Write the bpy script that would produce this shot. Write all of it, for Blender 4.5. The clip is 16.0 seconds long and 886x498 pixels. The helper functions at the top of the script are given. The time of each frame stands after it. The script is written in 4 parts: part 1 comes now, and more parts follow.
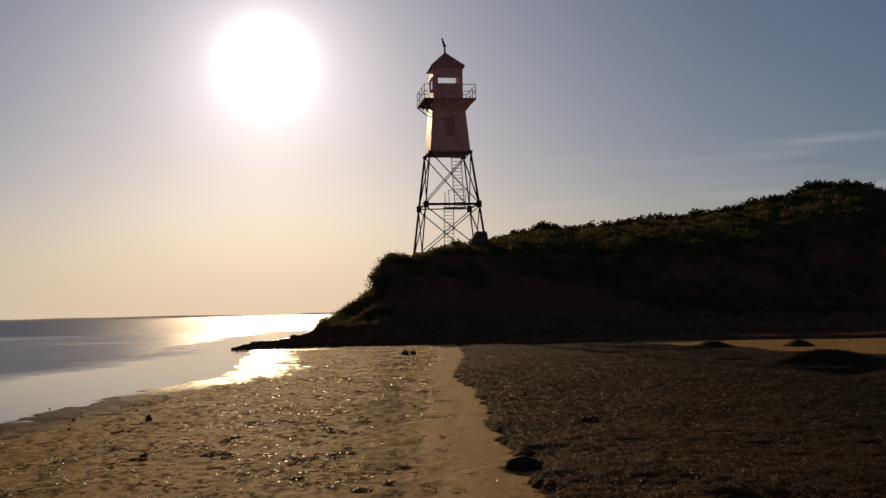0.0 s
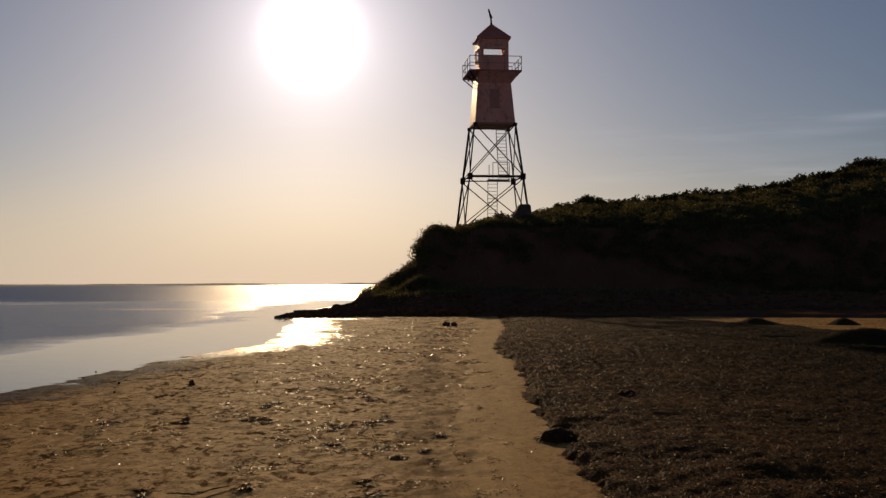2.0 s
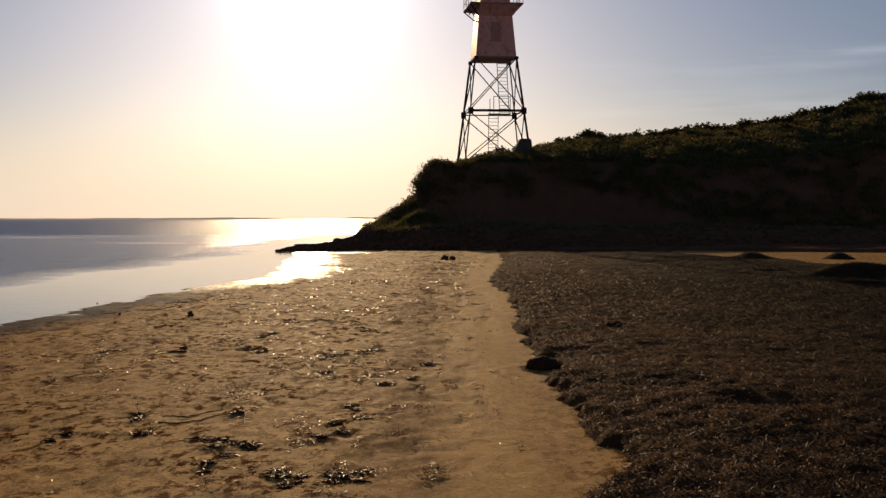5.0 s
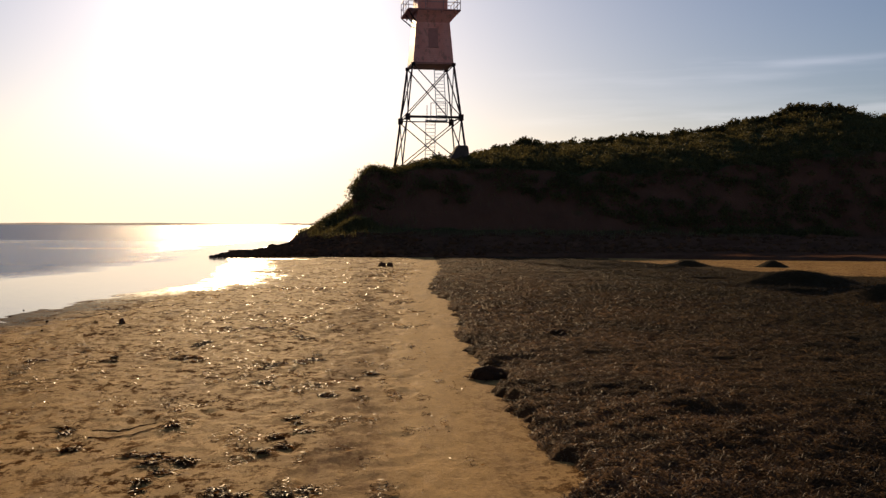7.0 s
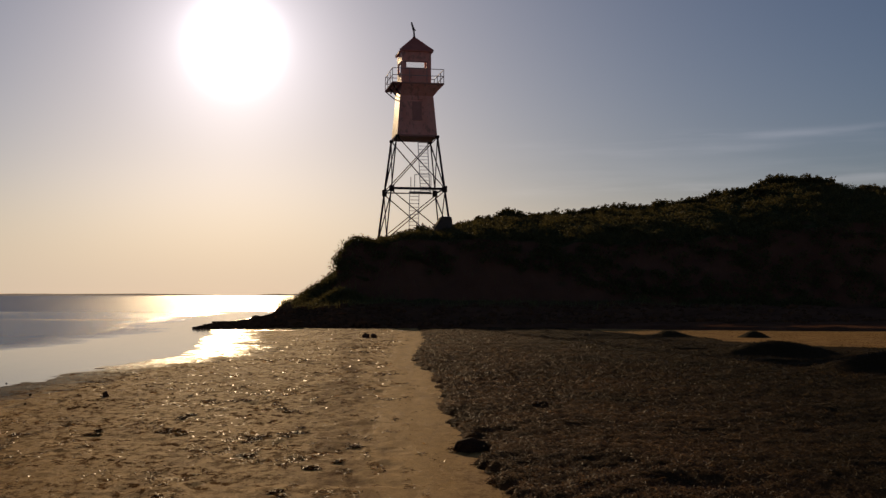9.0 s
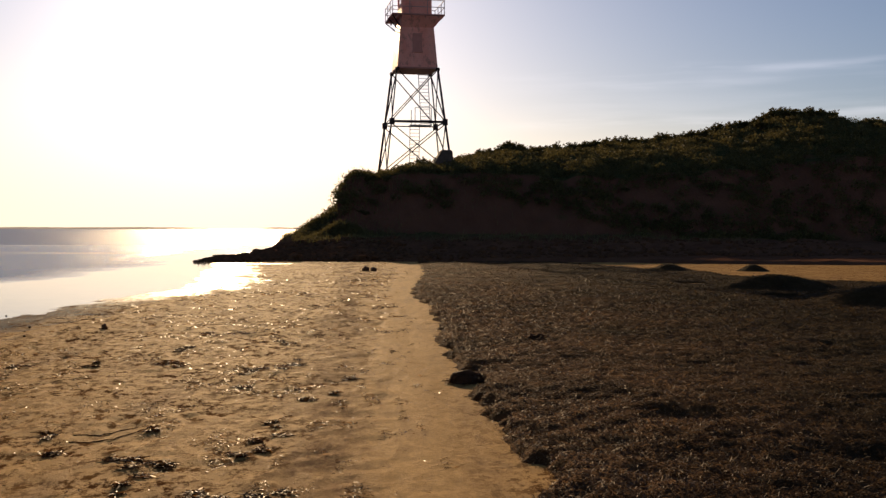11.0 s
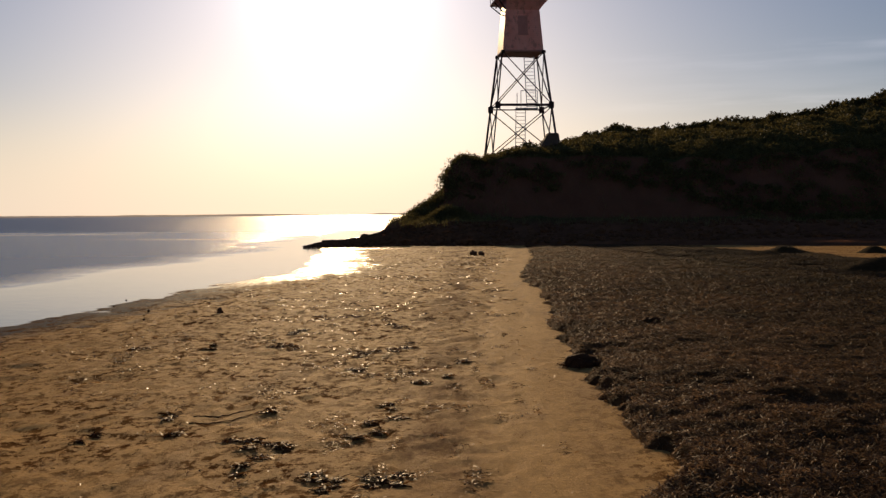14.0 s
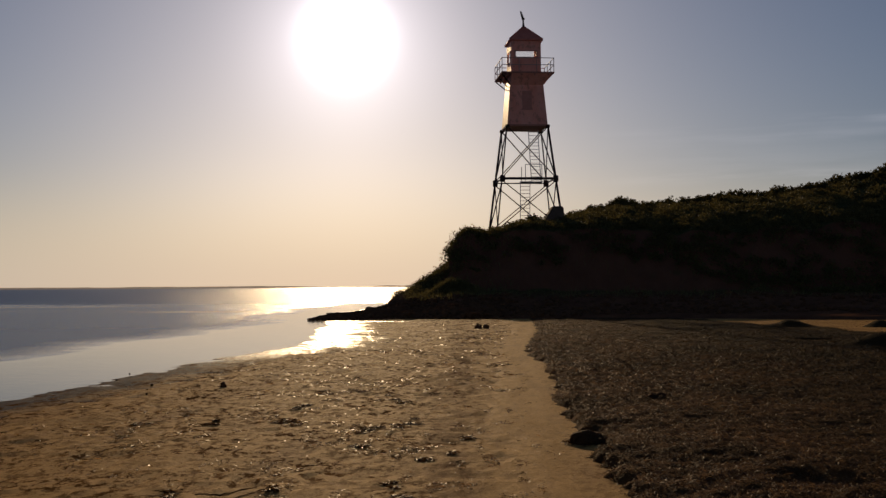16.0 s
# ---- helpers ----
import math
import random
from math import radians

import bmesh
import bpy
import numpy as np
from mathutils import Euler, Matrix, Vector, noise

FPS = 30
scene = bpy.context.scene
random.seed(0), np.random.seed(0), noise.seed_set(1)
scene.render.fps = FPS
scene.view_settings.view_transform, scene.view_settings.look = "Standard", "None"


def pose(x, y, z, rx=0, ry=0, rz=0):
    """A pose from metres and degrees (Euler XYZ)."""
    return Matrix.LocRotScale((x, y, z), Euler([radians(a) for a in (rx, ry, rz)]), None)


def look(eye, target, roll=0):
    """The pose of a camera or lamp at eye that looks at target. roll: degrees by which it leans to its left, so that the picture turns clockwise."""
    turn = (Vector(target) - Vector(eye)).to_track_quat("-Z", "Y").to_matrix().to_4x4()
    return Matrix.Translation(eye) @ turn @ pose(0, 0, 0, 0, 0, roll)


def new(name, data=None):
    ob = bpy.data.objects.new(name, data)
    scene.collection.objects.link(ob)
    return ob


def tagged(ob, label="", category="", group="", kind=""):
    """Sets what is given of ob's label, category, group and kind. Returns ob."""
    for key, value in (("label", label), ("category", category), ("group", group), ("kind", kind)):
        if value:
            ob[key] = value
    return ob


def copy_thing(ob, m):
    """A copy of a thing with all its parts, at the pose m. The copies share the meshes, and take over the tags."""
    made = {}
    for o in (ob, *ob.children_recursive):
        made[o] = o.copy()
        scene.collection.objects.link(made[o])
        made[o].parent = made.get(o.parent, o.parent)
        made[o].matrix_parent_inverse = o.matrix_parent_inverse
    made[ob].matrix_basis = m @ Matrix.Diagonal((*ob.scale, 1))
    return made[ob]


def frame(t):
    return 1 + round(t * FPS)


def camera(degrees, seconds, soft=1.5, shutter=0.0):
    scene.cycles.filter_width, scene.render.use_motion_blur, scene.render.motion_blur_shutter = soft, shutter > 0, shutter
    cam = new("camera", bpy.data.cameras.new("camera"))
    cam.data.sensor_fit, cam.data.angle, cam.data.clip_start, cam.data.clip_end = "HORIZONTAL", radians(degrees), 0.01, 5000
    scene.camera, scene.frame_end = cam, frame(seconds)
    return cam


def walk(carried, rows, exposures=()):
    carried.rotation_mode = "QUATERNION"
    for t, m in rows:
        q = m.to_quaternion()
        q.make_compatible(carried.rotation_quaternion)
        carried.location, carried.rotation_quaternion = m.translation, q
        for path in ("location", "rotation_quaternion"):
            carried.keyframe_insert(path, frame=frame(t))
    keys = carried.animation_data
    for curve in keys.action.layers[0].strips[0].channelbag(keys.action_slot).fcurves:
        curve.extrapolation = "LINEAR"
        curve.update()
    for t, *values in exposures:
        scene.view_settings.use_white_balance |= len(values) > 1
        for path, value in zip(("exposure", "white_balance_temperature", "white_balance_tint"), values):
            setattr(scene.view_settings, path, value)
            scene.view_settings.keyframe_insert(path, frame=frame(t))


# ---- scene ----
cam = camera(44.0, 16.0, soft=1.4)
PATH = [
    (0, (-0.042, 0.491, 1.602), (-0.036, 2.487, 1.715), -1.3),
    (0.5, (-0.035, 0.484, 1.59), (-0.05, 2.48, 1.716), -1.2),
    (1, (-0.04, 0.523, 1.594), (-0.079, 2.52, 1.7), -1.2),
    (1.5, (-0.037, 0.533, 1.583), (-0.104, 2.53, 1.676), -0.8),
    (2, (0.003, 0.427, 1.596), (-0.071, 2.424, 1.659), -0.3),
    (2.5, (0.043, 0.324, 1.624), (-0.027, 2.322, 1.681), -0.1),
    (3, (0.112, 0.21, 1.627), (0.06, 2.209, 1.654), 0.1),
    (3.5, (0.163, 0.061, 1.618), (0.118, 2.06, 1.607), -0.2),
    (4, (0.208, -0.069, 1.649), (0.157, 1.93, 1.606), -0.2),
    (4.2, (0.221, -0.067, 1.638), (0.157, 1.932, 1.592), -0.3),
    (6.3, (0.04, 0.574, 1.529), (-0.044, 2.571, 1.46), -0.2),
    (6.5, (0.047, 0.546, 1.532), (-0.006, 2.544, 1.466), -0.2),
    (7, (0.062, 0.461, 1.565), (0.101, 2.46, 1.521), 0.1),
    (7.5, (0.051, 0.296, 1.61), (0.145, 2.292, 1.69), 0.5),
    (8, (0.045, 0.225, 1.595), (0.104, 2.215, 1.791), -0.7),
    (8.5, (0.056, 0.226, 1.582), (0.11, 2.218, 1.745), -0.6),
    (9, (0.071, 0.254, 1.601), (0.139, 2.251, 1.685), 0.0),
    (9.2, (0.072, 0.253, 1.595), (0.156, 2.25, 1.658), 0.2),
    (11.3, (0.135, 0.311, 1.591), (0.196, 2.31, 1.552), 0.1),
    (11.5, (0.127, 0.325, 1.586), (0.182, 2.324, 1.549), 0.2),
    (12, (0.12, 0.346, 1.575), (0.158, 2.345, 1.505), 0.0),
    (12.5, (0.097, 0.372, 1.566), (0.116, 2.371, 1.502), 0.2),
    (13, (0.079, 0.41, 1.564), (0.022, 2.408, 1.5), -0.4),
    (13.5, (0.06, 0.446, 1.554), (-0.077, 2.441, 1.489), -0.5),
    (14, (0.058, 0.442, 1.56), (-0.069, 2.436, 1.496), -0.5),
    (14.5, (0.068, 0.429, 1.567), (0.011, 2.428, 1.508), -0.1),
    (15, (0.062, 0.41, 1.585), (0.04, 2.409, 1.547), 0.5),
    (15.5, (0.065, 0.381, 1.604), (0.016, 2.378, 1.701), -0.4),
    (16, (0.064, 0.433, 1.59), (-0.071, 2.428, 1.658), -0.4),
]
EXPOSURES = [(0.0, -0.90, 6050, 23), (2.5, -0.90, 6050, 23), (3.5, -0.70, 6050, 23), (4.0, -0.48, 6050, 23), (6.5, -0.30, 6120, 26), (7.0, -0.05, 6050, 23), (7.5, 0.0, 6050, 23), (8.0, -0.78, 6050, 23), (9.0, -0.92, 6050, 23), (11.5, 0.32, 6100, 25), (12.5, 0.42, 6150, 27), (13.0, 0.22, 6150, 26), (14.0, -0.33, 6080, 24), (14.5, -0.28, 6050, 23), (15.0, -0.20, 6050, 23), (15.5, -0.60, 6050, 23), (16.0, -0.92, 6050, 23)]
walk(cam, [(t, look(eye, target, roll)) for t, eye, target, roll in PATH], EXPOSURES)

# ---------------------------------------------------------------- light
SUN = Vector((-0.151, 0.964, 0.2225)).normalized()
SUN_EL, SUN_AZ = math.asin(SUN.z), math.atan2(SUN.x, SUN.y)

world = bpy.data.worlds.new("sky")
scene.world = world
world.use_nodes = True
wt = world.node_tree
wt.nodes.clear()


def wn(kind, **kw):
    n = wt.nodes.new(kind)
    for k, v in kw.items():
        setattr(n, k, v)
    return n


def wmath(op, a, b=None, c=None):
    n = wn("ShaderNodeMath", operation=op)
    for i, v in enumerate((a, b, c)):
        if v is None:
            continue
        if isinstance(v, (int, float)):
            n.inputs[i].default_value = v
        else:
            wt.links.new(v, n.inputs[i])
    return n.outputs[0]


sky = wn("ShaderNodeTexSky")
sky.sky_type = "NISHITA"
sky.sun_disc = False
sky.sun_elevation, sky.sun_rotation = SUN_EL, SUN_AZ
sky.altitude, sky.air_density, sky.dust_density, sky.ozone_density = 0, 1.0, 0.6, 2.6
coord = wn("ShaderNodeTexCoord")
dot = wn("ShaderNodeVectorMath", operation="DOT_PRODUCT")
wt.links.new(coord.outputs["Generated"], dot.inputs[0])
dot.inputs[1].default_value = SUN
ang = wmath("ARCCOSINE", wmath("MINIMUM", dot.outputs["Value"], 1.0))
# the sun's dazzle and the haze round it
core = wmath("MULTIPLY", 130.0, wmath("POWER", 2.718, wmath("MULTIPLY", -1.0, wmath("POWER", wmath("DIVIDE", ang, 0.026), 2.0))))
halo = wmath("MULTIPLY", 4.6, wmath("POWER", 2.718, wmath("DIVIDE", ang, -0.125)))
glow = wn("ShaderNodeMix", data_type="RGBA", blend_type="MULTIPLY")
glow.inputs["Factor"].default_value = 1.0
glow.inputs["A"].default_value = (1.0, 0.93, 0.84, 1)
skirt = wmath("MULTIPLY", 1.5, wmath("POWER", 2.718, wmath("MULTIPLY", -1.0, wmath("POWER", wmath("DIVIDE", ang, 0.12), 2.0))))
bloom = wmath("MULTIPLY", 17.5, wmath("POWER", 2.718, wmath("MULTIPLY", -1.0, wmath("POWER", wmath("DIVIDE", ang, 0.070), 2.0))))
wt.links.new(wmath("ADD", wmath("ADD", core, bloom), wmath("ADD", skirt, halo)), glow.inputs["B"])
# thin high streaks of cloud, inland
sep = wn("ShaderNodeSeparateXYZ")
wt.links.new(coord.outputs["Generated"], sep.inputs[0])


def wnoise(scale, detail, grow):
    m = wn("ShaderNodeMapping")
    m.inputs["Scale"].default_value = grow
    wt.links.new(coord.outputs["Generated"], m.inputs["Vector"])
    n = wn("ShaderNodeTexNoise")
    n.inputs["Scale"].default_value, n.inputs["Detail"].default_value = scale, detail
    wt.links.new(m.outputs[0], n.inputs["Vector"])
    return n.outputs["Fac"]


def wramp(v, lo, hi):
    n = wn("ShaderNodeMapRange", interpolation_type="SMOOTHSTEP")
    n.inputs["From Min"].default_value, n.inputs["From Max"].default_value = lo, hi
    wt.links.new(v, n.inputs["Value"])
    return n.outputs[0]


drift = wmath("ADD", sep.outputs["Z"], wmath("MULTIPLY", wmath("SUBTRACT", wnoise(5.0, 3.0, (1, 1, 4)), 0.5), 0.022))
drift = wmath("ADD", drift, wmath("MULTIPLY", sep.outputs["X"], -0.02))


def streak(z, width, weight):
    return wmath("MULTIPLY", weight, wmath("POWER", 2.718, wmath("MULTIPLY", -1.0, wmath("POWER", wmath("ABSOLUTE", wmath("DIVIDE", wmath("SUBTRACT", drift, z), width)), 2.0))))


veil = wmath("ADD", wmath("ADD", streak(0.136, 0.0045, 0.8), streak(0.124, 0.004, 0.45)), wmath("ADD", streak(0.092, 0.005, 0.9), streak(0.106, 0.012, 0.30)))
veil = wmath("MULTIPLY", veil, wramp(wnoise(3.0, 5.0, (2.2, 2.2, 26.0)), 0.36, 0.64))
cloud = wmath("MULTIPLY", veil, wramp(sep.outputs["X"], 0.05, 0.20))
cl = wn("ShaderNodeMix", data_type="RGBA", blend_type="ADD")
cl.inputs["B"].default_value = (3.4, 3.1, 2.8, 1)
wt.links.new(cloud, cl.inputs["Factor"])
soft = wn("ShaderNodeHueSaturation")
soft.inputs["Saturation"].default_value, soft.inputs["Value"].default_value = 1.0, 1.15
wt.links.new(sky.outputs[0], soft.inputs["Color"])
# pale salt haze low over the horizon
low = wn("ShaderNodeMapRange", interpolation_type="SMOOTHSTEP")
for k, v in (("From Min", 0.0), ("From Max", 0.115), ("To Min", 0.80), ("To Max", 0.0)):
    low.inputs[k].default_value = v
wt.links.new(sep.outputs["Z"], low.inputs["Value"])
haze = wn("ShaderNodeMix", data_type="RGBA")
haze.inputs["B"].default_value = (20.5, 18.2, 12.8, 1)
wt.links.new(low.outputs[0], haze.inputs["Factor"])
wt.links.new(soft.outputs[0], haze.inputs["A"])
wt.links.new(haze.outputs["Result"], cl.inputs["A"])
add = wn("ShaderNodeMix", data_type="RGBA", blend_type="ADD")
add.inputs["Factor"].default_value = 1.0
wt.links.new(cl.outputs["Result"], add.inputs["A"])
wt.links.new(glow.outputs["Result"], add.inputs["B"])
bg = wn("ShaderNodeBackground")
bg.inputs["Strength"].default_value = 0.05
wt.links.new(add.outputs["Result"], bg.inputs["Color"])
wo = wn("ShaderNodeOutputWorld")
wt.links.new(bg.outputs[0], wo.inputs[0])

sun = new("sun", bpy.data.lights.new("sun", "SUN"))
sun.data.energy, sun.data.angle, sun.data.color = 5.0, radians(0.6), (1.0, 0.72, 0.34)
sun.matrix_world = look(SUN * 100, (0, 0, 0))


# ---------------------------------------------------------------- materials
class Nodes:
    """A principled material and short ways to feed it."""

    def __init__(self, name, rough=0.7, metal=0.0, spec=0.5):
        self.m = bpy.data.materials.new(name)
        self.m.use_nodes = True
        self.t = self.m.node_tree
        self.p = self.t.nodes["Principled BSDF"]
        self.p.inputs["Roughness"].default_value = rough
        self.p.inputs["Metallic"].default_value = metal
        self.p.inputs["Specular IOR Level"].default_value = spec
        g = self.t.nodes.new("ShaderNodeNewGeometry")
        self.pos, self.geo = g.outputs["Position"], g

    def link(self, a, b):
        if isinstance(a, (int, float)):
            b.default_value = a
        elif isinstance(a, tuple):
            b.default_value = (*a, 1)[:4] if len(b.default_value) == 4 else a
        else:
            self.t.links.new(a, b)

    def noise(self, scale, detail=4.0, rough=0.55, stretch=(1, 1, 1), vec=None):
        mp = self.t.nodes.new("ShaderNodeMapping")
        mp.inputs["Scale"].default_value = stretch
        self.t.links.new(vec or self.pos, mp.inputs["Vector"])
        n = self.t.nodes.new("ShaderNodeTexNoise")
        n.inputs["Scale"].default_value, n.inputs["Detail"].default_value, n.inputs["Roughness"].default_value = scale, detail, rough
        self.t.links.new(mp.outputs[0], n.inputs["Vector"])
        return n.outputs["Fac"]

    def span(self, v, lo, hi, a=0.0, b=1.0):
        n = self.t.nodes.new("ShaderNodeMapRange")
        for k, x in (("From Min", lo), ("From Max", hi), ("To Min", a), ("To Max", b)):
            n.inputs[k].default_value = x
        self.link(v, n.inputs["Value"])
        return n.outputs[0]

    def mix(self, f, a, b, blend="MIX"):
        n = self.t.nodes.new("ShaderNodeMix")
        n.data_type, n.blend_type = "RGBA", blend
        self.link(f, n.inputs["Factor"])
        self.link(a, n.inputs["A"])
        self.link(b, n.inputs["B"])
        return n.outputs["Result"]

    def math(self, op, a, b=0.0):
        n = self.t.nodes.new("ShaderNodeMath")
        n.operation = op
        self.link(a, n.inputs[0])
        self.link(b, n.inputs[1])
        return n.outputs[0]

    def axis(self, name, v=None):
        n = self.t.nodes.new("ShaderNodeSeparateXYZ")
        self.t.links.new(v or self.pos, n.inputs[0])
        return n.outputs[name]

    def color(self, c):
        self.link(c, self.p.inputs["Base Color"])
        return self

    def rough(self, v):
        self.link(v, self.p.inputs["Roughness"])
        return self

    def bump(self, h, strength=0.4, dist=0.02):
        n = self.t.nodes.new("ShaderNodeBump")
        n.inputs["Strength"].default_value, n.inputs["Distance"].default_value = strength, dist
        self.t.links.new(h, n.inputs["Height"])
        self.t.links.new(n.outputs[0], self.p.inputs["Normal"])
        return self


def mat_sand():
    n = Nodes("damp_sand", 0.75, spec=0.012)
    big, fine = n.noise(0.7, 3, stretch=(1, 0.6, 1)), n.noise(26, 5, 0.7)
    c = n.mix(n.span(big, 0.35, 0.7), (0.50, 0.288, 0.080), (0.61, 0.362, 0.112))
    c = n.mix(n.span(fine, 0.35, 0.75, 0, 0.6), c, (0.25, 0.138, 0.052))
    damp = n.span(n.noise(0.9, 4, 0.6, (2.2, 0.35, 1)), 0.52, 0.68, 0, 0.55)
    c = n.mix(damp, c, (0.26, 0.142, 0.055))
    # wet sand is darker; its grey tone also stands in for mirrored sky
    wet = n.span(n.axis("Z"), -0.040, -0.076)
    c = n.mix(wet, c, (0.085, 0.082, 0.084))
    film = n.math("MULTIPLY", n.span(wet, 0.4, 0.9), n.span(n.axis("Y"), 23, 29))
    lane = n.math("ADD", n.math("ADD", n.axis("X"), 0.02), n.math("MULTIPLY", n.axis("Y"), 0.050))
    lane = n.math("ADD", lane, n.span(n.noise(0.5, 3), 0.3, 0.7, -0.35, 0.35))
    lane = n.math("MULTIPLY", n.span(n.math("ABSOLUTE", lane), 0.10, 0.50, 1.0, 0.0), n.span(n.noise(0.9, 8, 0.72, (1.5, 0.55, 1)), 0.44, 0.58, 0.0, 0.85))
    for bx, by, rx, ry in ((-0.45, 8.9, 0.24, 0.9), (-0.36, 6.8, 0.28, 0.5), (-0.74, 12.6, 0.22, 1.3), (-0.98, 18.0, 0.40, 3.6)):
        dx, dy = n.math("DIVIDE", n.math("ADD", n.axis("X"), -bx), rx), n.math("DIVIDE", n.math("ADD", n.axis("Y"), -by), ry)
        dist = n.math("ADD", n.math("ADD", n.math("MULTIPLY", dx, dx), n.math("MULTIPLY", dy, dy)), n.span(n.noise(2.6, 8, 0.8, (1.4, 0.7, 1)), 0.3, 0.7, -1.6, 1.6))
        lane = n.math("MAXIMUM", lane, n.span(dist, 1.5, 0.0, 0.0, 0.52))
    c = n.mix(lane, c, (0.16, 0.082, 0.038))
    scuff = n.span(n.noise(3.2, 8, 0.8, (2.6, 0.5, 1)), 0.50, 0.66, 0.0, 0.45)
    c = n.mix(scuff, c, (0.24, 0.125, 0.046))
    fleck = n.math("MULTIPLY", n.span(n.noise(6.5, 6, 0.78, (1.2, 0.7, 1)), 0.49, 0.56), n.span(n.noise(0.8, 3, 0.6), 0.35, 0.6, 0.35, 1.0))
    fleck = n.math("MULTIPLY", fleck, n.span(n.math("ABSOLUTE", n.math("SUBTRACT", n.axis("X"), 0.1)), 0.25, 1.0, 0.12, 1.0))
    c = n.mix(fleck, c, (0.11, 0.052, 0.019))
    n.link(n.math("MULTIPLY", n.math("MULTIPLY", n.math("ADD", n.span(wet, 0.2, 0.8, 0.015, 0.005), n.math("MULTIPLY", film, 0.018)), n.span(lane, 0.0, 0.9, 1.0, 0.1)), n.span(fleck, 0.0, 0.8, 1.0, 0.0)), n.p.inputs["Specular IOR Level"])
    n.color(c).rough(n.math("SUBTRACT", n.span(wet, 0.3, 1, 0.75, 0.6), n.math("MULTIPLY", film, 0.27)))
    return n.bump(n.mix(0.6, n.noise(60, 4, 0.7), n.noise(12, 5, 0.7, (0.8, 1, 1))), 0.8, 0.045).m


def dark_weed(n, c):
    """Blacker weed in blotches, and a darker, slightly green tone over the landward part of the bed."""
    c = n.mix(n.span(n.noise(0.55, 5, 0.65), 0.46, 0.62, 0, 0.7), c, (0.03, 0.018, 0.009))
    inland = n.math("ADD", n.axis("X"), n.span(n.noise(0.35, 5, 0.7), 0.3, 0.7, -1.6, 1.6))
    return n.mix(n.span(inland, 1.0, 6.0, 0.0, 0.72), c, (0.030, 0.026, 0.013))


def mat_wrack(name, a, b, rough):
    n = Nodes(name, rough, spec=0.010)
    n.color(dark_weed(n, n.mix(n.span(n.noise(3.5, 5, 0.7), 0.3, 0.7), a, b)))
    return n.bump(n.noise(45, 4, 0.7), 0.8, 0.03).m


def mat_blade(name, a, b, rough, spec, through_light=None):
    n = Nodes(name, rough, spec=spec)
    n.color(dark_weed(n, n.mix(n.geo.outputs["Random Per Island"], a, b)))
    if through_light:
        tr = n.t.nodes.new("ShaderNodeBsdfTranslucent")
        n.link(dark_weed(n, n.mix(0.0, through_light, through_light)), tr.inputs["Color"])
        mx = n.t.nodes.new("ShaderNodeMixShader")
        n.link(n.span(n.geo.outputs["Random Per Island"], 0.45, 1.0, 0.0, 0.75), mx.inputs[0])
        n.t.links.new(n.p.outputs[0], mx.inputs[1])
        n.t.links.new(tr.outputs[0], mx.inputs[2])
        n.t.links.new(mx.outputs[0], n.t.nodes["Material Output"].inputs["Surface"])
    return n.m


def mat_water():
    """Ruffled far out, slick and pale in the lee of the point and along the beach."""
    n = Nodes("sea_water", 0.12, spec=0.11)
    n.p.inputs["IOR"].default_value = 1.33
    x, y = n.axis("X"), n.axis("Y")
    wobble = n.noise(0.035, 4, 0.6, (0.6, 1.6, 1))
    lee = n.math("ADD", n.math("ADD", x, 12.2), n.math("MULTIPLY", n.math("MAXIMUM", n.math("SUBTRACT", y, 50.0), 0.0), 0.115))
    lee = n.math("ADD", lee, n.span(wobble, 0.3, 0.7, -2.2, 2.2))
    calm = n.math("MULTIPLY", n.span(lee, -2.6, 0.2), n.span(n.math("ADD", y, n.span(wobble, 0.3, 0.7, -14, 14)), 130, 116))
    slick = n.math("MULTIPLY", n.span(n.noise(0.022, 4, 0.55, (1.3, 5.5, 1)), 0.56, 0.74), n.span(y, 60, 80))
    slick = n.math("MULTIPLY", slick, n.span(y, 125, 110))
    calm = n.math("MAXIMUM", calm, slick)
    # blue base colour stands in for mirrored sky, greyer where calm
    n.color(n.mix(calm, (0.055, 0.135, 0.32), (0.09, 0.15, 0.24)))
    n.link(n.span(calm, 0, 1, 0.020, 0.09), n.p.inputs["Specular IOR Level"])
    n.rough(n.mix(calm, n.span(n.math("ADD", y, n.span(wobble, 0.3, 0.7, -16, 16)), 106, 130, 0.21, 0.36), (0.05, 0.05, 0.05)))
    h = n.mix(0.4, n.noise(1.1, 3, 0.6, (0.7, 1.5, 1)), n.noise(5.0, 3, 0.6, (0.7, 1.3, 1)))
    h = n.mix(1.0, h, n.span(calm, 0, 1, 0.9, 0.015), "MULTIPLY")
    return n.bump(h, 1.0, 0.30).m


def mat_bluff():
    n = Nodes("bluff_earth", 0.9, spec=0.0)
    up = n.axis("Z", n.geo.outputs["Normal"])
    v = n.noise(0.6, 6, 0.7, (1.0, 1.0, 0.6))
    earth = n.mix(n.span(v, 0.3, 0.7), (0.13, 0.062, 0.038), (0.18, 0.086, 0.053))
    turf = n.mix(n.span(n.noise(2.5, 5), 0.3, 0.7), (0.05, 0.055, 0.02), (0.10, 0.095, 0.04))
    z = n.axis("Z")
    rock = n.mix(n.span(v, 0.35, 0.65), (0.115, 0.057, 0.033), (0.19, 0.096, 0.055))
    c = n.mix(n.span(up, 0.72, 0.9), earth, turf)
    c = n.mix(n.span(z, 1.3, 0.9), c, rock)
    n.color(c)
    return n.bump(n.mix(0.5, n.noise(1.6, 6, 0.7), n.noise(9, 4, 0.6)), 0.9, 0.25).m


